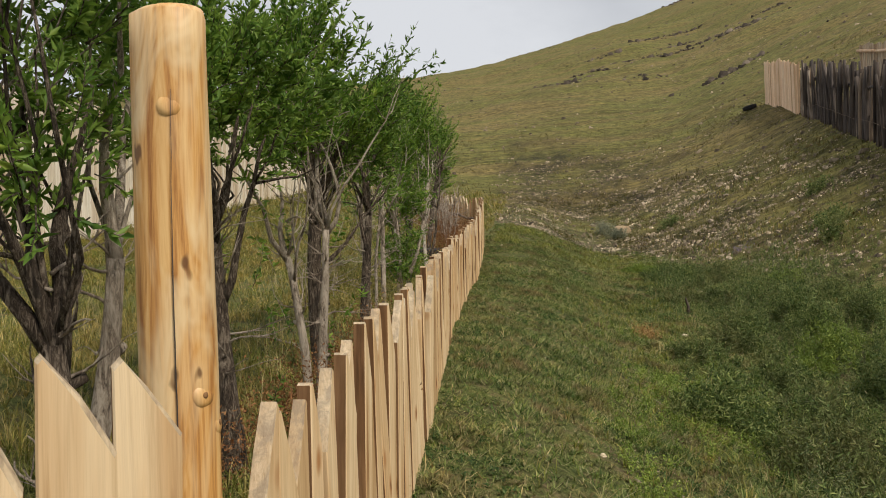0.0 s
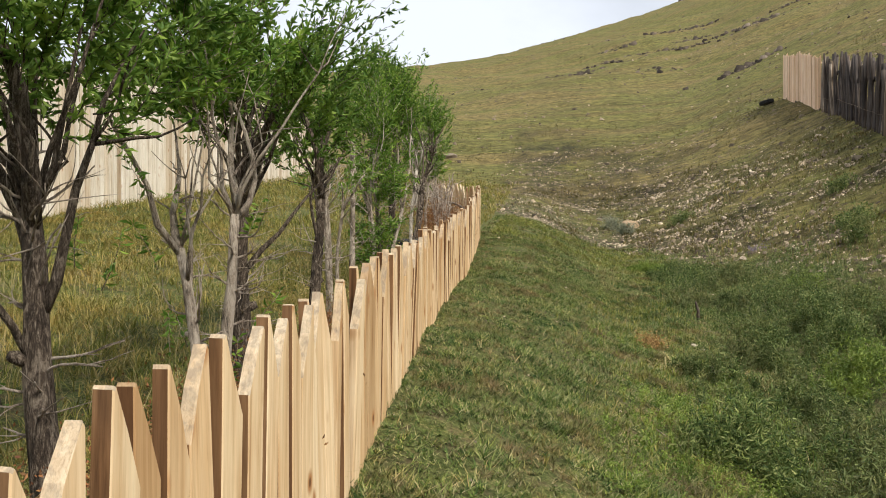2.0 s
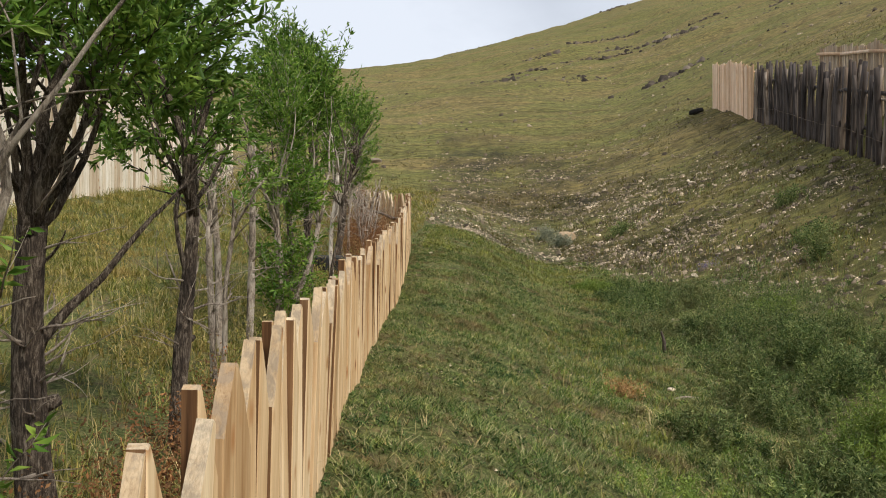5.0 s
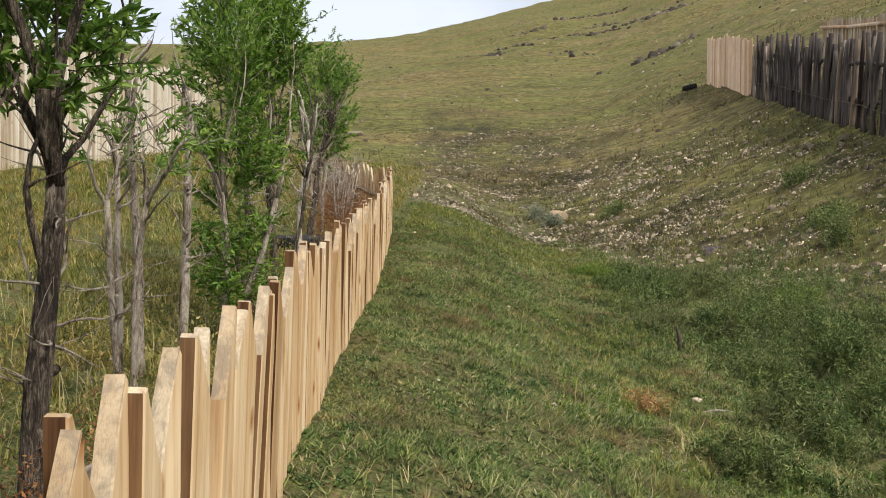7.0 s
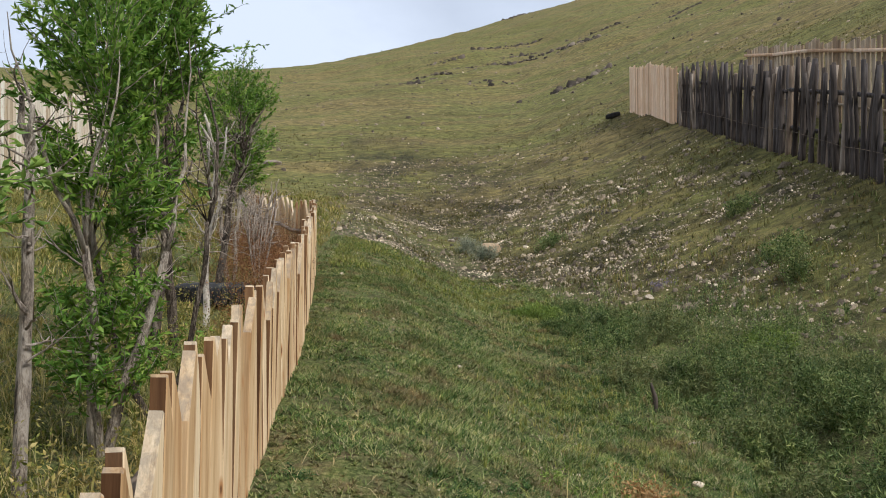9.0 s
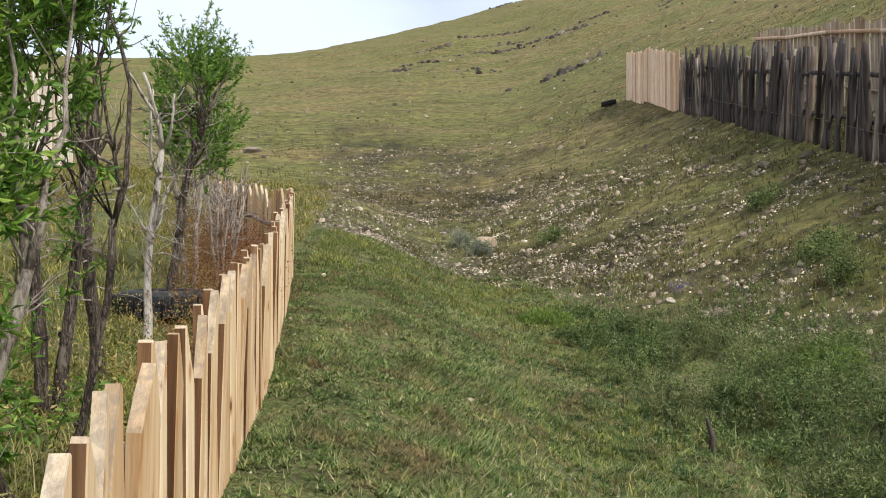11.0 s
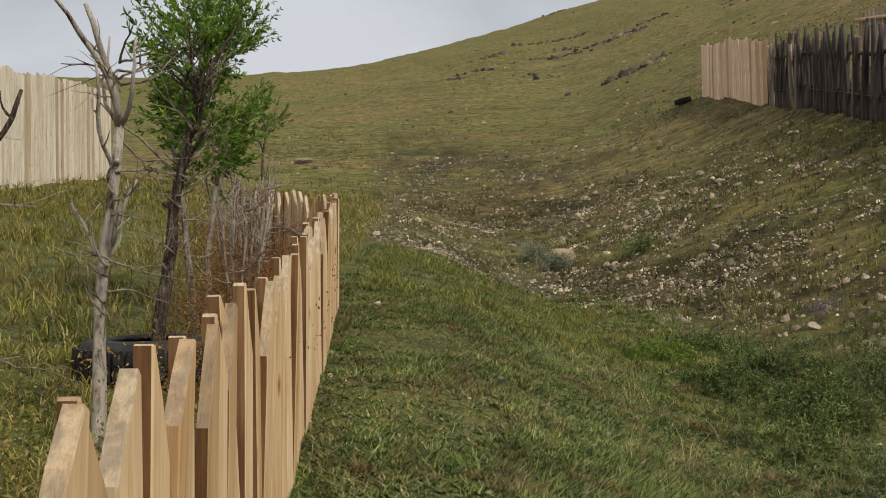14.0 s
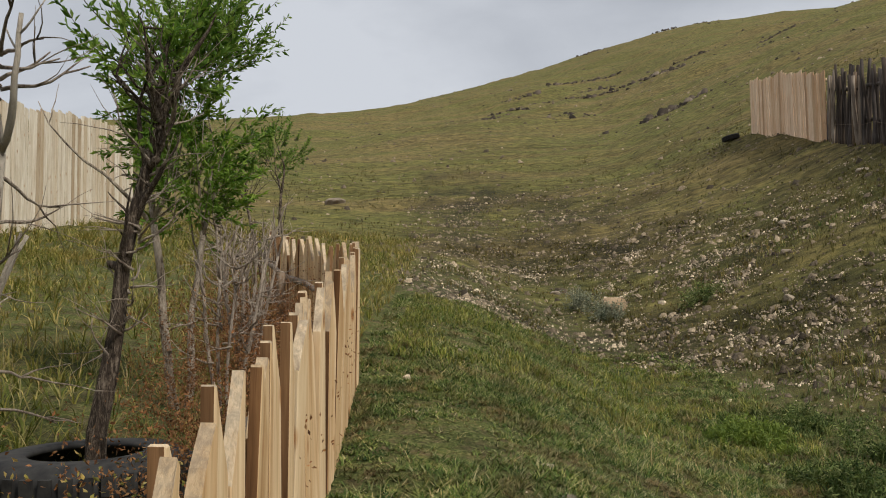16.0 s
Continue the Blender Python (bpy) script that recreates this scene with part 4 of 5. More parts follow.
    tree(-1.75, 14.2, "bare grey thicket of thin dead stems", 17, 6, 1.9, 0.018, 0.95, (0.05, 0), bark_m=M_TWIG, dead=28, limbs=12)
    tree(-2.0, 15.4, "thin bleached saplings without leaves", 18, 6, 1.7, 0.016, 0.9, (0, 0), bark_m=M_TWIG, dead=28, limbs=12)
    tree(-2.45, 16.2, "tangled dead shrub with thin grey stems", 20, 7, 1.8, 0.016, 0.9, (0, 0), bark_m=M_TWIG, dead=28, limbs=14)
    tree(-1.55, 12.9, "thin upright grey saplings beside the fence", 21, 4, 1.7, 0.014, 1.0, (0.03, 0), bark_m=M_TWIG, dead=30, limbs=12)
    tree(-2.8, 19.4, "small tree with a rounded deep green top", 19, 2, 2.6, 0.03, 1.4, (0, 0), crown=(0.05, 0, 2.05, 0.42, 0.4), leaves=3600, leaf=M_LEAFD, dead=16, size=0.045)


# ---- stones and rocks ----
def rock_mesh(seed, mat, flat=0.62):
    bm = bmesh.new()
    bmesh.ops.create_icosphere(bm, subdivisions=3, radius=1.0)
    rr = random.Random(seed)
    cuts = [(Vector((rr.gauss(0, 1), rr.gauss(0, 1), rr.gauss(0, 1))).normalized(), rr.uniform(0.5, 0.8)) for _ in range(10)]
    for v in bm.verts:
        for n, lim in cuts:
            over = v.co.dot(n) - lim
            if over > 0:
                v.co -= n * over
    for v in bm.verts:
        p = v.co * 1.3 + Vector((seed * 7.1, seed * 3.3, 0))
        k = 1.15 + 0.22 * noise.noise(p) + 0.09 * noise.noise(p * 2.7) + 0.05 * noise.noise(p * 7)
        c = v.co * k
        c = Vector([math.copysign(abs(a) ** 0.82, a) for a in c])
        v.co = Vector((c.x, c.y * 0.85, c.z * flat))
    me = bpy.data.meshes.new("rock")
    bm.to_mesh(me)
    bm.free()
    me.materials.append(mat)
    return me


def rock(x, y, size, mat, label, seed, flat=0.62, name="rock", sink=0.3):
    ob = new(name, rock_mesh(seed, mat, flat))
    ob.matrix_basis = pose(x, y, h(x, y) + size * flat * (1 - 2 * sink) * 0.55, 0, 0, seed * 57) @ Matrix.Diagonal((size, size, size, 1))
    return tagged(ob, label, "rock", "loose rocks on the slope")


def scatter(n, x0, x1, y0, y1, weight, rng):
    """Points in a rectangle, kept with a chance given by weight(x, y)."""
    x, y = rng.uniform(x0, x1, n), rng.uniform(y0, y1, n)
    keep = rng.uniform(0, 1, n) < weight(x, y)
    return x[keep], y[keep]


def pebbles(name, x, y, size, mat, rng, label, flat=0.55, k=5):
    """Many small broken stones in one mesh: jittered wedges of k sides."""
    n = len(x)
    z = land(x, y)
    a = np.arange(k) * 2 * np.pi / k + rng.uniform(0, 6.28, (n, 1)) + rng.uniform(-0.4, 0.4, (n, k))
    r = size[:, None] * rng.uniform(0.65, 1.2, (n, k))
    r2 = r * rng.uniform(0.35, 0.8, (n, k))
    st = rng.uniform(0.6, 1.0, (n, 1))
    tilt = rng.uniform(-0.35, 0.35, (n, 1)) * size[:, None]
    lo = np.stack([x[:, None] + r * np.cos(a), y[:, None] + r * st * np.sin(a), (z - 0.25 * size)[:, None] + 0 * a], -1)
    hi = np.stack([x[:, None] + r2 * np.cos(a), y[:, None] + r2 * st * np.sin(a),
                   (z + flat * size)[:, None] * np.ones((1, k)) + tilt * np.cos(a) + rng.uniform(-0.12, 0.12, (n, k)) * size[:, None]], -1)
    cap = np.stack([x, y, z + (flat + 0.1) * size], -1)[:, None, :]
    v = np.concatenate([lo, hi, cap], 1).reshape(-1, 3)
    i = np.arange(n)[:, None] * (2 * k + 1)
    tr = []
    for j in range(k):
        m = (j + 1) % k
        tr += [[j, m, k + m], [j, k + m, k + j], [k + j, k + m, 2 * k]]
    t = (i[:, :, None] + np.array(tr)[None]).reshape(-1, 3)
    ob = new(name, fast_mesh(name, v, t, mat))
    return tagged(ob, label, "stones", kind="stuff")


def build_rocks():
    rng = np.random.default_rng(4)
    x, y = scatter(150000, -2.5, 22, 8, 46, lambda a, b: (0.05 * hillside(a, b) + 1.0 * stony(a, b) * np.clip(0.62 + 1.0 * lattice(a * 0.8, b * 1.3, 36) + 0.6 * lattice(a * 2.1, b * 2.1, 37), 0.14, 1)) * np.clip(26 / (b + 4), 0, 1.3), rng)
    pebbles("scree_stones", x, y, rng.gamma(0.75, 0.023, len(x)) + 0.013, M_STONE, rng, "grey-brown broken scree stones strewn over the slope", 0.5, 4)
    x, y = scatter(270000, -2.2, 11, 13, 31, lambda a, b: stony(a, b) * np.clip(0.10 + 0.7 * lattice(a * 1.1, b * 1.7, 34) + 0.6 * lattice(a * 3.0, b * 3.0, 35), 0.05, 0.8), rng)
    pebbles("scree_gravel", x, y, rng.gamma(0.9, 0.009, len(x)) + 0.009, M_GRAVEL, rng, "pale angular gravel lying between the scree stones", 0.6, 3)
    x, y = scatter(9000, -14, 45, 20, 120, lambda a, b: 0.10 + 0.25 * hillside(a, b) * (lattice(a * 0.15, b * 0.15, 31) > 0.1), rng)
    pebbles("hill_stones", x, y, rng.gamma(1.6, 0.03, len(x)) + 0.03, M_STONE, rng, "small grey stones scattered over the hillside grass")
    x, y = scatter(17000, -1.0, 4, -4, 18, lambda a, b: 0.14 + 0.3 * lattice(a * 0.9, b * 0.9, 33), rng)
    keep = x > np.interp(y, FENCE_Y, FENCE_X) + 0.1
    x, y = x[keep], y[keep]
    pebbles("path_pebbles", x, y, rng.gamma(1.0, 0.005, len(x)) + 0.004, M_GRAVEL, rng, "small pale pebbles lying in the turf")
    rock(3.13, 25.05, 0.33, M_BOULD, "large tan sandstone boulder lying on the scree", 1, 0.8, "boulder")
    spots = ((5.65, 22.25, 0.17, 0.9), (6.1, 21.4, 0.11, 0.7), (5.08, 17.0, 0.16, 0.6), (5.55, 17.6, 0.15, 0.6), (6.2, 16.6, 0.13, 0.7), (5.9, 18.1, 0.11, 0.5),
             (9.6, 22.8, 0.26, 0.55), (9.25, 22.6, 0.15, 0.6), (4.1, 25.0, 0.16, 0.6), (2.2, 27.5, 0.2, 0.6), (6.7, 25.0, 0.2, 0.6), (7.6, 27.3, 0.22, 0.6),
             (10.4, 29.1, 0.3, 0.4), (4.4, 30.0, 0.22, 0.5), (1.4, 30.0, 0.2, 0.5), (8.6, 20.3, 0.15, 0.6))
    for i, (a, b, s, f) in enumerate(spots):
        rock(a, b, s * 0.58, M_WHITE, "pale angular rock half sunk in the stony slope", 10 + i, f)
    rock(-5.7, 44.5, 0.46, M_WHITE, "broad pale rock standing out of the hillside grass", 40, 0.55)
    for i, (a, b, s) in enumerate(((0.52, 12.6, 0.05), (0.45, 13.0, 0.045), (-0.55, 14.9, 0.05), (1.05, 6.6, 0.035), (0.9, 10.3, 0.05), (2.6, 8.2, 0.05), (1.6, 12.2, 0.04))):
        rock(a, b, s, M_WHITE, "small pale stone in the short grass", 60 + i, 0.5, "stone", 0.2)
    x, y = scatter(5200, -20, 90, 70, 290, lambda a, b: np.clip(lattice(a * 0.05, b * 0.09, 38) + 0.5 * lattice(a * 0.2, b * 0.3, 39) - 0.1, 0, 1), rng)
    pebbles("hill_rubble", x, y, rng.gamma(1.2, 0.09, len(x)) + 0.05, M_OUT, rng, "dark rubble sprinkled over the upper hill", 0.45)
    # outcrops high on the hill
    out = ((2.6, 122), (5.0, 121), (0.4, 114.5), (8.5, 128), (21.3, 172), (26, 176), (31.2, 175), (27, 134), (29.2, 122), (20.5, 127), (18.8, 79.6), (11.5, 152),
           (35.5, 133), (43, 279), (46, 279), (69, 275), (80, 272), (40, 150), (15, 140), (46, 128), (24, 150), (12, 100))
    for cx, cy in out:
        n = int(rng.integers(26, 60))
        u = rng.normal(0, 1, (n, 2)) * np.array([[rng.uniform(1.4, 3.4), rng.uniform(0.5, 1.1)]])
        pebbles("rock_outcrop", cx + u[:, 0], cy + u[:, 1], rng.gamma(1.4, 0.13, n) + 0.09, M_OUT, rng, "dark broken rock outcrop high on the grassy hill", 0.5)


# ---- grass and weeds ----
def grass(name, x, y, height, width, lean, mat, rng, label, per=3, curl=0.5, single=False):
    z = land(x, y)
    ob = new(name, blades(name, np.stack([x, y, z], 1), height, width, lean, mat, rng, per, curl, single))
    return tagged(ob, label, "grass", kind="stuff")


def fence_x(y):
    return np.interp(y, FENCE_Y, FENCE_X)


def weed_field(name, x, y, height, mat, rng, label, leaf=0.028, per=46, splay=1.0, slim=0.45):
    """Bushy weeds: little leaves along leaning stalks."""
    n = len(x)
    z = land(x, y)
    A, D = [], []
    k = 5
    for j in range(k):
        az = rng.uniform(0, 6.28, n)
        ln = rng.uniform(0.15, 0.6, n) * splay
        d = np.stack([np.cos(az) * ln, np.sin(az) * ln, np.ones(n)], 1)
        m = per // k
        for _ in range(m):
            t = rng.uniform(0.08, 1.0, n)[:, None]
            p = np.stack([x, y, z], 1) + d * (height[:, None] * t) + rng.normal(0, 0.012, (n, 3))
            A.append(p)
            D.append(d * 0.4 + rng.normal(0, 0.8, (n, 3)))
    ob = new(name, leaf_mesh(name, np.concatenate(A), np.concatenate(D), leaf, mat, rng, slim))
    return tagged(ob, label, "weeds", kind="stuff")


def build_grass():
    rng = np.random.default_rng(9)

    def path_w(a, b):
        n = 0.5 + 0.5 * lattice(a * 1.3, b * 1.3, 41) + 0.35 * lattice(a * 4, b * 4, 42)
        return np.clip(0.05 + 1.1 * n, 0.10, 1) * (0.62 + 0.38 * step((a - fence_x(b) - 0.7) / 1.0)) * (a > fence_x(b) + 0.03)

    for lo, hi, num, ht, wd in ((-2.4, 3.0, 52000, 0.044, 0.0042), (3.0, 9.0, 66000, 0.046, 0.0045), (9.0, 15.0, 60000, 0.042, 0.0056), (15.0, 21.5, 30000, 0.055, 0.008)):
        x, y = scatter(num, -1.2, 3.6, lo, hi, path_w, rng)
        tall = rng.uniform(0.5, 1.4, len(x)) * ht * (1 + 0.6 * lattice(x * 2.2, y * 2.2, 45))
        grass("path_turf", x, y, tall, wd, 1.5, M_TURF, rng, "short grazed green turf along the path", 5, single=True)
    x, y = scatter(26000, -0.6, 4.6, -3.0, 21, lambda a, b: np.clip(np.exp(-((a - 1.75 - 0.05 * b) / 0.75) ** 2) * (0.45 + 0.8 * lattice(a * 1.1, b * 1.1, 46) + 0.4 * lattice(a * 3.1, b * 3.1, 47)), 0, 1), rng)
    grass("verge_grass", x, y, rng.uniform(0.035, 0.13, len(x)), 0.0034, 1.0, M_VERGE, rng, "yellow-green grass along the edge of the gully", 5)
    x, y = scatter(5200, -1.0, 3.5, -3.6, 18, lambda a, b: (a > fence_x(b) + 0.05) * np.clip(0.3 + 0.8 * lattice(a * 1.1, b * 1.1, 43), 0, 1), rng)
    grass("straw_litter", x, y, rng.uniform(0.03, 0.11, len(x)), 0.0018, 2.2, M_STRAW, rng, "dry straw litter lying in the turf", 3, 0.9)
    x, y = scatter(9000, -1.0, 3.2, -2.6, 16, lambda a, b: (a > fence_x(b) + 0.05) * np.clip(0.05 + 0.75 * lattice(a * 1.2, b * 1.2, 44) + 0.6 * lattice(a * 3.6, b * 3.6, 48), 0, 1), rng)
    weed_field("low_herbs", x, y, rng.uniform(0.012, 0.04, len(x)), M_HERB, rng, "flat dark green herb mats in the turf", 0.020, 30, 1.6)
    # rank yellow-green rim where the verge breaks off to the scree
    x, y = scatter(16000, -1.4, 3.4, 15.5, 21.5, lambda a, b: (b < 20.6 + 2.4 * np.maximum(-0.2 - a, 0) - 0.5 * np.maximum(a - 2.2, 0)) * np.clip(0.35 + 0.6 * lattice(a * 1.3, b * 1.3, 49), 0, 1) * (a > fence_x(b) + 0.3), rng)
    grass("rim_grass", x, y, rng.uniform(0.05, 0.14, len(x)), 0.005, 0.9, M_VERGE, rng, "yellow-green grass on the rim above the scree", 3)
    # yard behind the fence
    for lo, hi, num, ht, wd, w0 in ((-3.5, 5.0, 19000, 0.12, 0.0030, -6.5), (5.0, 12.0, 18000, 0.105, 0.0036, -9.0), (12.0, 22.0, 11000, 0.16, 0.005, -9.5), (22, 34, 5500, 0.18, 0.008, -9.8)):
        x, y = scatter(num, w0, -0.05, lo, hi, lambda a, b: (a < fence_x(b) - 0.06) * np.clip(0.6 + 0.6 * lattice(a * 0.9, b * 0.9, 51), 0.08, 1), rng)
        grass("yard_grass", x, y, rng.uniform(0.5, 1.5, len(x)) * ht, wd, 1.35, M_YARD, rng, "tall uncut yellow-green grass in the yard", 5)
    x, y = scatter(2600, -4.5, -0.4, -3, 14, lambda a, b: (a < fence_x(b) - 0.12) * np.clip(0.3 + 0.9 * lattice(a * 0.7, b * 0.7, 52), 0, 1), rng)
    grass("dry_stalks", x, y, rng.uniform(0.18, 0.5, len(x)), 0.0018, 0.5, M_STRAW, rng, "pale dry seed stalks among the yard grass", 2)
    # rusty dry weeds at the foot of the fence and inside its corner
    x, y = scatter(1700, -1.9, -0.3, 9.5, 15.0, lambda a, b: (a < fence_x(b) - 0.1) * (a > fence_x(b) - 0.75) * (0.3 + 0.6 * (b > 11.0)), rng)
    weed_field("dry_red_weeds", x, y, rng.uniform(0.3, 0.75, len(x)), M_RUST, rng, "rust-brown dead weeds inside the fence corner", 0.022, 40)
    x, y = scatter(5200, -3.2, -1.0, 12.5, 18.5, lambda a, b: (a < np.interp(b, P_[:, 1], P_[:, 0]) - 0.14) * np.clip(0.35 + 0.6 * lattice(a * 1.3, b * 1.3, 53), 0, 1) * (a > np.interp(b, P_[:, 1], P_[:, 0]) - 1.2), rng)
    weed_field("corner_dry_weeds", x, y, rng.uniform(0.35, 0.95, len(x)), M_RUST, rng, "rust-red dead weeds standing thick inside the fence corner", 0.02, 36)
    x, y = scatter(1300, -1.2, -0.2, -1.0, 4.0, lambda a, b: (a < fence_x(b) - 0.12) * 0.6, rng)
    weed_field("dry_red_weeds", x, y, rng.uniform(0.2, 0.5, len(x)), M_RUST, rng, "rust-brown dead weeds at the foot of the trees", 0.022, 30)
    x, y = scatter(700, -2.2, -0.3, 4.0, 11.5, lambda a, b: (a < fence_x(b) - 0.12) * 0.5, rng)
    weed_field("fence_weeds", x, y, rng.uniform(0.15, 0.5, len(x)), M_YARD, rng, "yellow-green weeds between fence and trees", 0.03, 36)

    # gully weeds right of the path
    def gully_w(a, b):
        c = 3.3 + 0.07 * b
        return np.clip(np.exp(-((a - c) / 1.5) ** 2) * (0.35 + 1.2 * lattice(a * 0.8, b * 0.8, 61) + 0.5 * lattice(a * 2.2, b * 2.2, 66)), 0, 1) * (1 - step((b - 13) / 5)) * step((a - 1.5 - 0.075 * np.maximum(b, 0)) / 0.8)

    x, y = scatter(8500, 1.0, 7.5, -3.5, 18, gully_w, rng)
    weed_field("gully_weeds", x, y, (0.10 + 0.34 * np.clip(lattice(x * 0.9, y * 0.9, 64) + 0.25, 0, 1.2)) * rng.uniform(0.7, 1.5, len(x)), M_WEED, rng, "dense dark green weeds filling the gully", 0.046, 60, 1.0, 0.28)
    x, y = scatter(20000, 0.9, 7.5, -3.5, 20, lambda a, b: np.clip(gully_w(a, b) + 0.2 * (a > 1.8 + 0.06 * b), 0, 1), rng)
    grass("gully_grass", x, y, rng.uniform(0.08, 0.26, len(x)), 0.0028, 0.7, M_WEED, rng, "rank green grass in the gully", 4)
    x, y = scatter(2600, 1.6, 6.5, -2.5, 14, lambda a, b: gully_w(a, b) * np.clip(0.2 + 1.1 * lattice(a * 1.3, b * 1.3, 67), 0, 1), rng)
    weed_field("gully_stalks", x, y, rng.uniform(0.3, 0.62, len(x)), M_WEEDP, rng, "tall grey-green stalked weeds with pale seed heads", 0.034, 60, 0.45, 0.25)
    x, y = scatter(1300, 1.1, 2.9, -1.0, 7.5, lambda a, b: np.clip(0.25 + 1.3 * lattice(a * 1.1, b * 0.7, 62), 0, 1), rng)
    weed_field("bright_herbs", x, y, rng.uniform(0.05, 0.14, len(x)), M_BRIGHT, rng, "bright green low herbs beside the gully", 0.024, 44)
    x, y = scatter(900, 1.0, 6.5, -2, 17, lambda a, b: 0.25 + 0.3 * lattice(a * 1.5, b * 1.5, 63), rng)
    grass("gully_straw", x, y, rng.uniform(0.12, 0.4, len(x)), 0.0022, 0.8, M_STRAW, rng, "dry straw stalks among the gully weeds", 3)
    for i, (a, b, s) in enumerate(((2.7, -1.2, 0.42), (3.3, -0.2, 0.5), (2.5, 0.4, 0.36), (3.5, 1.2, 0.5), (2.8, 2.2, 0.42), (3.9, 2.7, 0.5), (3.2, 3.6, 0.42), (4.2, 4.6, 0.5), (3.3, 5.4, 0.4),
                                     (4.1, 6.4, 0.44), (3.3, 7.4, 0.36), (4.5, 8.2, 0.42), (3.7, 9.4, 0.36), (4.8, 10.4, 0.36), (3.9, 11.6, 0.3), (5.2, 12.4, 0.34), (2.2, 3.2, 0.3), (2.5, 6.2, 0.3), (5.0, 6.0, 0.5), (5.3, 8.6, 0.45), (5.6, 10.8, 0.4), (4.9, 3.4, 0.5), (4.6, 9.5, 0.4), (5.9, 9.7, 0.3), (3.0, 14.4, 0.26), (3.5, 13.5, 0.3), (3.9, 15.2, 0.26), (2.8, 16.2, 0.2), (4.3, 14.0, 0.3), (3.4, 16.8, 0.2))):
        m, s = 64, s * rng.uniform(1.15, 1.9)
        xx, yy = a + rng.normal(0, 0.23, m), b + rng.normal(0, 0.25, m)
        near = 1 - np.clip(np.hypot(xx - a, yy - b) / 0.75, 0, 0.7)
        weed_field("gully_bush", xx, yy, rng.uniform(0.6, 1.15, m) * s * near, M_BRIGHT if i % 6 == 3 else M_WEED, rng, "bushy green wormwood growing in the gully", 0.058, 80, 0.8, 0.17)
    xx, yy = 1.95 + rng.normal(0, 0.09, 26), 7.5 + rng.normal(0, 0.09, 26)
    weed_field("dry_rust_plant", xx, yy, rng.uniform(0.1, 0.26, 26), M_TAN, rng, "small orange-tan dried plant beside the gully", 0.03, 46)
    xx, yy = 2.25 + rng.normal(0, 0.16, 30), 6.4 + rng.normal(0, 0.16, 30)
    grass("straw_tangle", xx, yy, rng.uniform(0.12, 0.3, 30), 0.004, 2.0, M_STRAW, rng, "tangle of pale dead straw in the weeds", 4, 0.9)
    xx, yy = 5.50 + rng.normal(0, 0.16, 26), 17.63 + rng.normal(0, 0.12, 26)
    weed_field("purple_flowers", xx, yy, rng.uniform(0.05, 0.14, 26), M_PURPLE, rng, "small patch of purple-grey flowers among the stones", 0.022, 30)
    # hill tufts
    x, y = scatter(30000, -10, 26, 16, 62, lambda a, b: hillside(a, b) * np.clip(0.45 + 0.7 * lattice(a * 0.5, b * 0.5, 71), 0.05, 1) * (1 - 0.6 * stony(a, b)) * np.clip(30 / b, 0, 1), rng)
    grass("hill_tufts", x, y, rng.uniform(0.05, 0.15, len(x)), 0.010, 0.9, M_HILLG, rng, "low olive grass tufts on the hillside", 4)
    x, y = scatter(15000, 2, 13, 3, 30, lambda a, b: hillside(a, b) * np.clip(-0.05 + 0.5 * step((a - 5) / 2.5) + 0.7 * lattice(a * 0.6, b * 0.6, 72) + 0.5 * lattice(a * 1.9, b * 1.9, 73), 0, 1), rng)
    grass("slope_grass", x, y, rng.uniform(0.06, 0.20, len(x)), 0.004, 0.9, M_HILLG, rng, "tufts of yellow-green grass on the stony slope", 5)
    x, y = scatter(17000, -2.5, 9, 15, 34, lambda a, b: stony(a, b) * np.clip(0.1 + 0.9 * lattice(a * 0.9, b * 0.9, 74) + 0.4 * lattice(a * 2.7, b * 2.7, 75), 0, 1), rng)
    grass("scree_grass", x, y, rng.uniform(0.04, 0.13, len(x)), 0.007, 1.0, M_HILLG, rng, "olive grass clumps growing between the scree stones", 6)
    x, y = scatter(5000, 4.5, 10, 8, 26, lambda a, b: np.clip(-0.15 + 0.9 * lattice(a * 0.7, b * 0.7, 76), 0, 1), rng)
    grass("slope_green", x, y, rng.uniform(0.08, 0.22, len(x)), 0.005, 0.8, M_TURF, rng, "green grass clumps on the stony slope", 6)
    x, y = scatter(3000, 4.5, 11, 10, 28, lambda a, b: np.clip(-0.2 + 0.9 * lattice(a * 0.6, b * 0.6, 77), 0, 1), rng)
    grass("slope_tan_grass", x, y, rng.uniform(0.12, 0.3, len(x)), 0.004, 0.7, M_YARD, rng, "tan dry grass clumps on the stony slope", 5)
    for i, (a, b, s) in enumerate(((2.5, 25.6, 0.5), (2.9, 24.6, 0.4), (7.0, 15.2, 0.6), (7.4, 16.4, 0.5), (8.2, 20.0, 0.4), (4.6, 24.0, 0.35))):
        m = 40
        xx, yy = a + rng.normal(0, 0.16, m), b + rng.normal(0, 0.16, m)
        weed_field("sage_bush", xx, yy, rng.uniform(0.5, 1.0, m) * s, M_SAGE if i < 2 else M_WEED, rng, "low grey-green shrub among the stones", 0.05, 50)


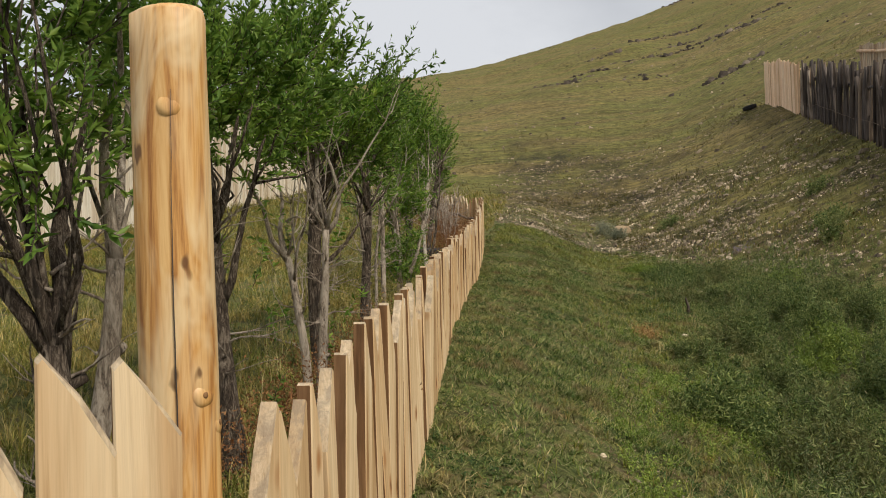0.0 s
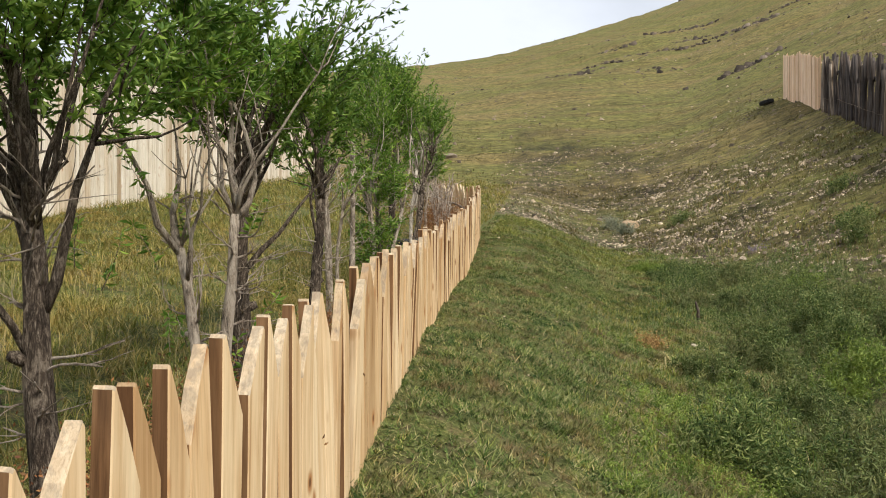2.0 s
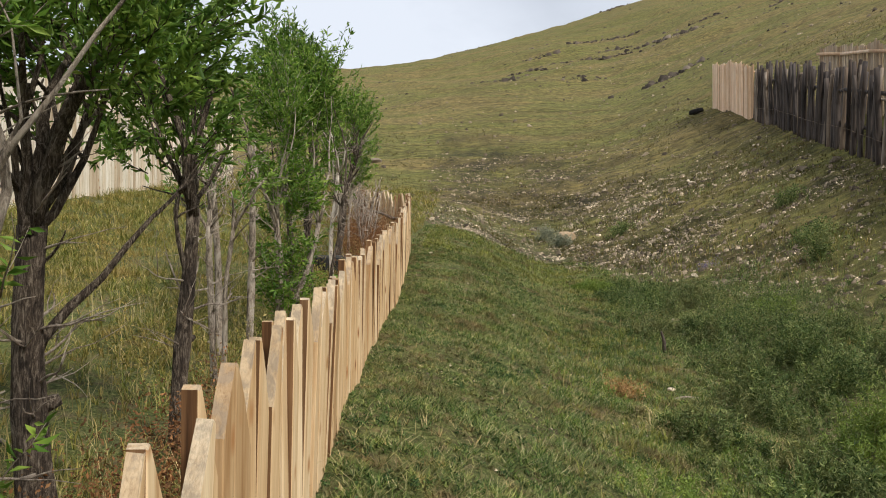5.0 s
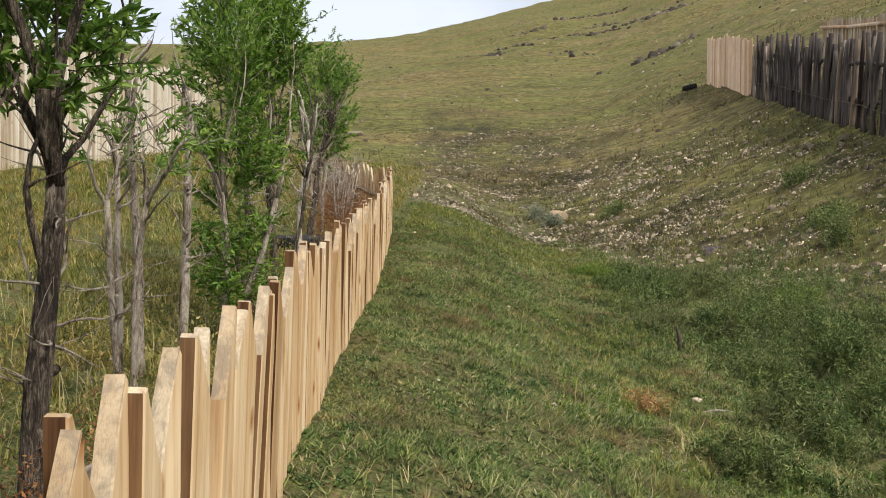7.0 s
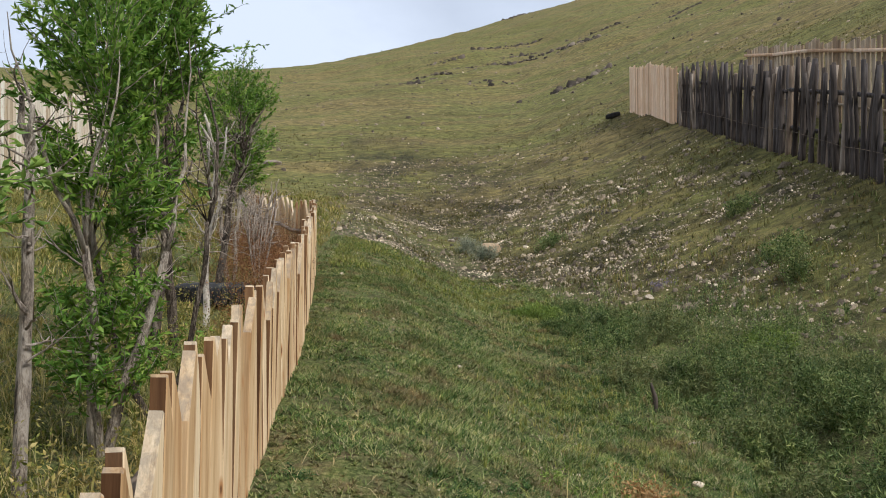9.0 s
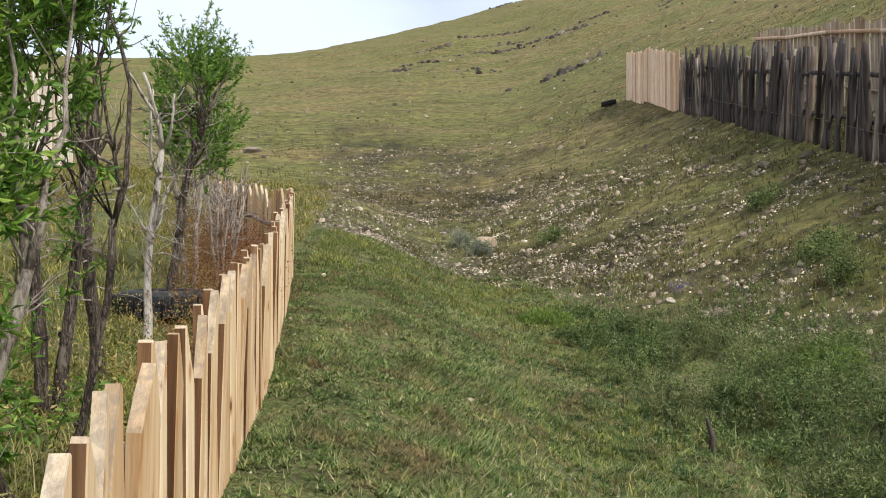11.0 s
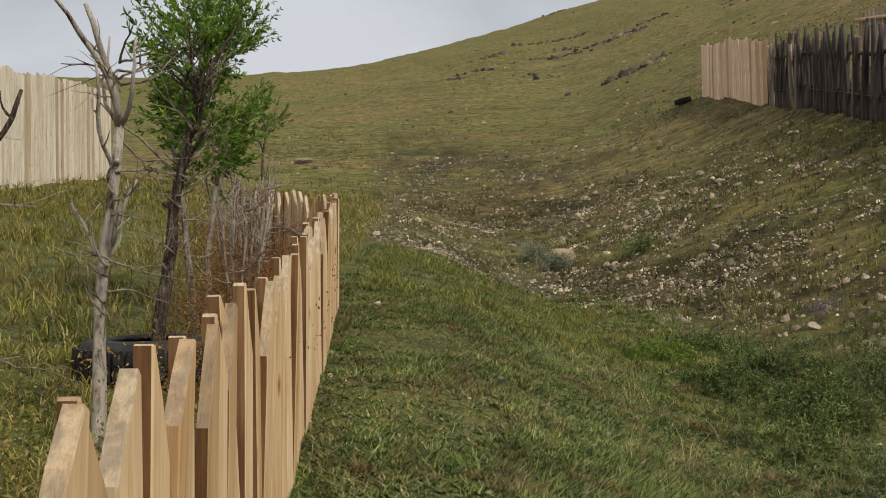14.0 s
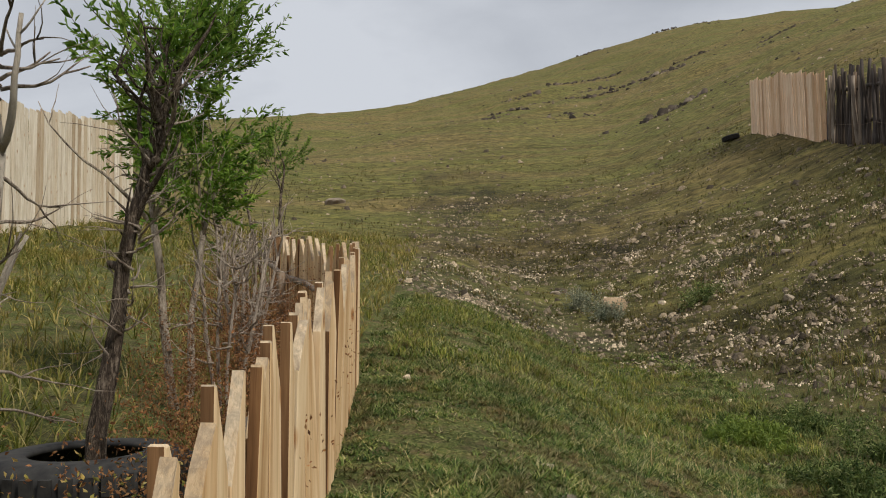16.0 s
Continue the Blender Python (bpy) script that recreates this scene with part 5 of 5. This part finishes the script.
# ---- loose things ----
def build_tyre(x, y, r, tube, label, tilt=(0, 0), lift=0.0):
    """An old lorry tyre lying flat: carcass with sidewalls, and tread blocks round it."""
    t = thing("tyre", pose(x, y, h(x, y) + lift, tilt[0], tilt[1], 0), label, "tyre")
    prof = [(-0.62, 0.02), (-0.2, 0.0), (0.55, 0.03), (0.92, 0.22), (1.0, 0.5), (0.92, 0.78), (0.55, 0.97), (-0.2, 1.0), (-0.62, 0.98), (-0.68, 0.9), (-0.1, 0.86), (0.6, 0.75), (0.72, 0.5), (0.6, 0.25), (-0.1, 0.14), (-0.68, 0.1)]
    n, k = 40, len(prof)
    v, f = [], []
    for i in range(n):
        a = 2 * math.pi * i / n
        for u, w in prof:
            rr = r - tube * 0.5 + u * tube * 0.5
            v.append((rr * math.cos(a), rr * math.sin(a), (w - 0.06) * tube * 1.1))
    for i in range(n):
        for j in range(k):
            f.append((i * k + j, ((i + 1) % n) * k + j, ((i + 1) % n) * k + (j + 1) % k, i * k + (j + 1) % k))
    part("carcass", mesh_from("carcass", v, f, M_RUBBER, True), t)
    bv, bf = [], []
    for i in range(36):
        a0, a1 = 2 * math.pi * (i + 0.1) / 36, 2 * math.pi * (i + 0.75) / 36
        for z0, z1 in ((0.14, 0.46), (0.52, 0.84)):
            s = len(bv)
            for rr in (r - 0.004, r + 0.014):
                for a in (a0, a1):
                    for z in (z0, z1):
                        bv.append((rr * math.cos(a), rr * math.sin(a), (z - 0.06) * tube * 1.1))
            bf += [(s + q[0], s + q[1], s + q[2], s + q[3]) for q in ((4, 6, 7, 5), (0, 4, 5, 1), (2, 3, 7, 6), (0, 2, 6, 4), (1, 5, 7, 3))]
    part("tread", mesh_from("tread", bv, bf, M_RUBBER), t)


def build_clutter():
    rng = random.Random(8)
    build_tyre(-1.88, 11.75, 0.47, 0.25, "old black lorry tyre laid flat round a tree as planter")
    build_tyre(12.2, 44.6, 0.38, 0.22, "dark old tyre lying in the grass by the pale fence", (0, -14), 0.05)
    # dry fallen branches
    for i, (x, y, ln, a) in enumerate(((2.5, 7.8, 0.35, 0.2), (1.9, 3.2, 0.5, 2.2), (-1.6, 2.6, 0.8, 2.4), (2.9, 9.2, 0.4, 0.9))):
        t = Tubes()
        p = Vector((0, 0, 0.012))
        pts = wander(p, (math.cos(a), math.sin(a), 0.05), ln, 6, 0.12, rng)
        for q in pts:
            q.z = h(x + q.x, y + q.y) - h(x, y) + 0.02
        t.add(pts, [0.014, 0.013, 0.012, 0.011, 0.009, 0.007, 0.004], 6, 0.2, rng)
        ob = new("fallen_branch", t.mesh("fallen_branch", M_TWIG))
        ob.matrix_basis = Matrix.Translation((x, y, h(x, y)))
        tagged(ob, "bleached dry fallen branch lying on the ground", "branch")
    x, y = 3.01, 10.50
    t = Tubes()
    t.add([(0, 0, -0.1), (0.01, 0, 0.15), (-0.02, 0.02, 0.27), (-0.03, 0.02, 0.31)], [0.03, 0.028, 0.02, 0.008], 7, 0.4, rng)
    ob = new("charred_stump", t.mesh("charred_stump", M_DARK))
    ob.matrix_basis = Matrix.Translation((x, y, h(x, y)))
    tagged(ob, "short charred broken stake standing in the weeds", "stake")


rw = random.Random(31)
board_wall("plank_fence", (12.94, 44.1), (12.28, 35.3), 2.42, M_WALLB, "new pale pinkish vertical plank fence on the hill slope", rw, 0.24)
board_wall("plank_fence", (-7.6, -6.0), (-9.65, 31.5), 2.68, M_WALLG, "tall sun-bleached vertical board fence closing the yard", rw, 0.17, 0.016)
dark_fence()
back_fence()
build_trees()
build_rocks()
build_post()
build_clutter()
build_grass()
build_fence()
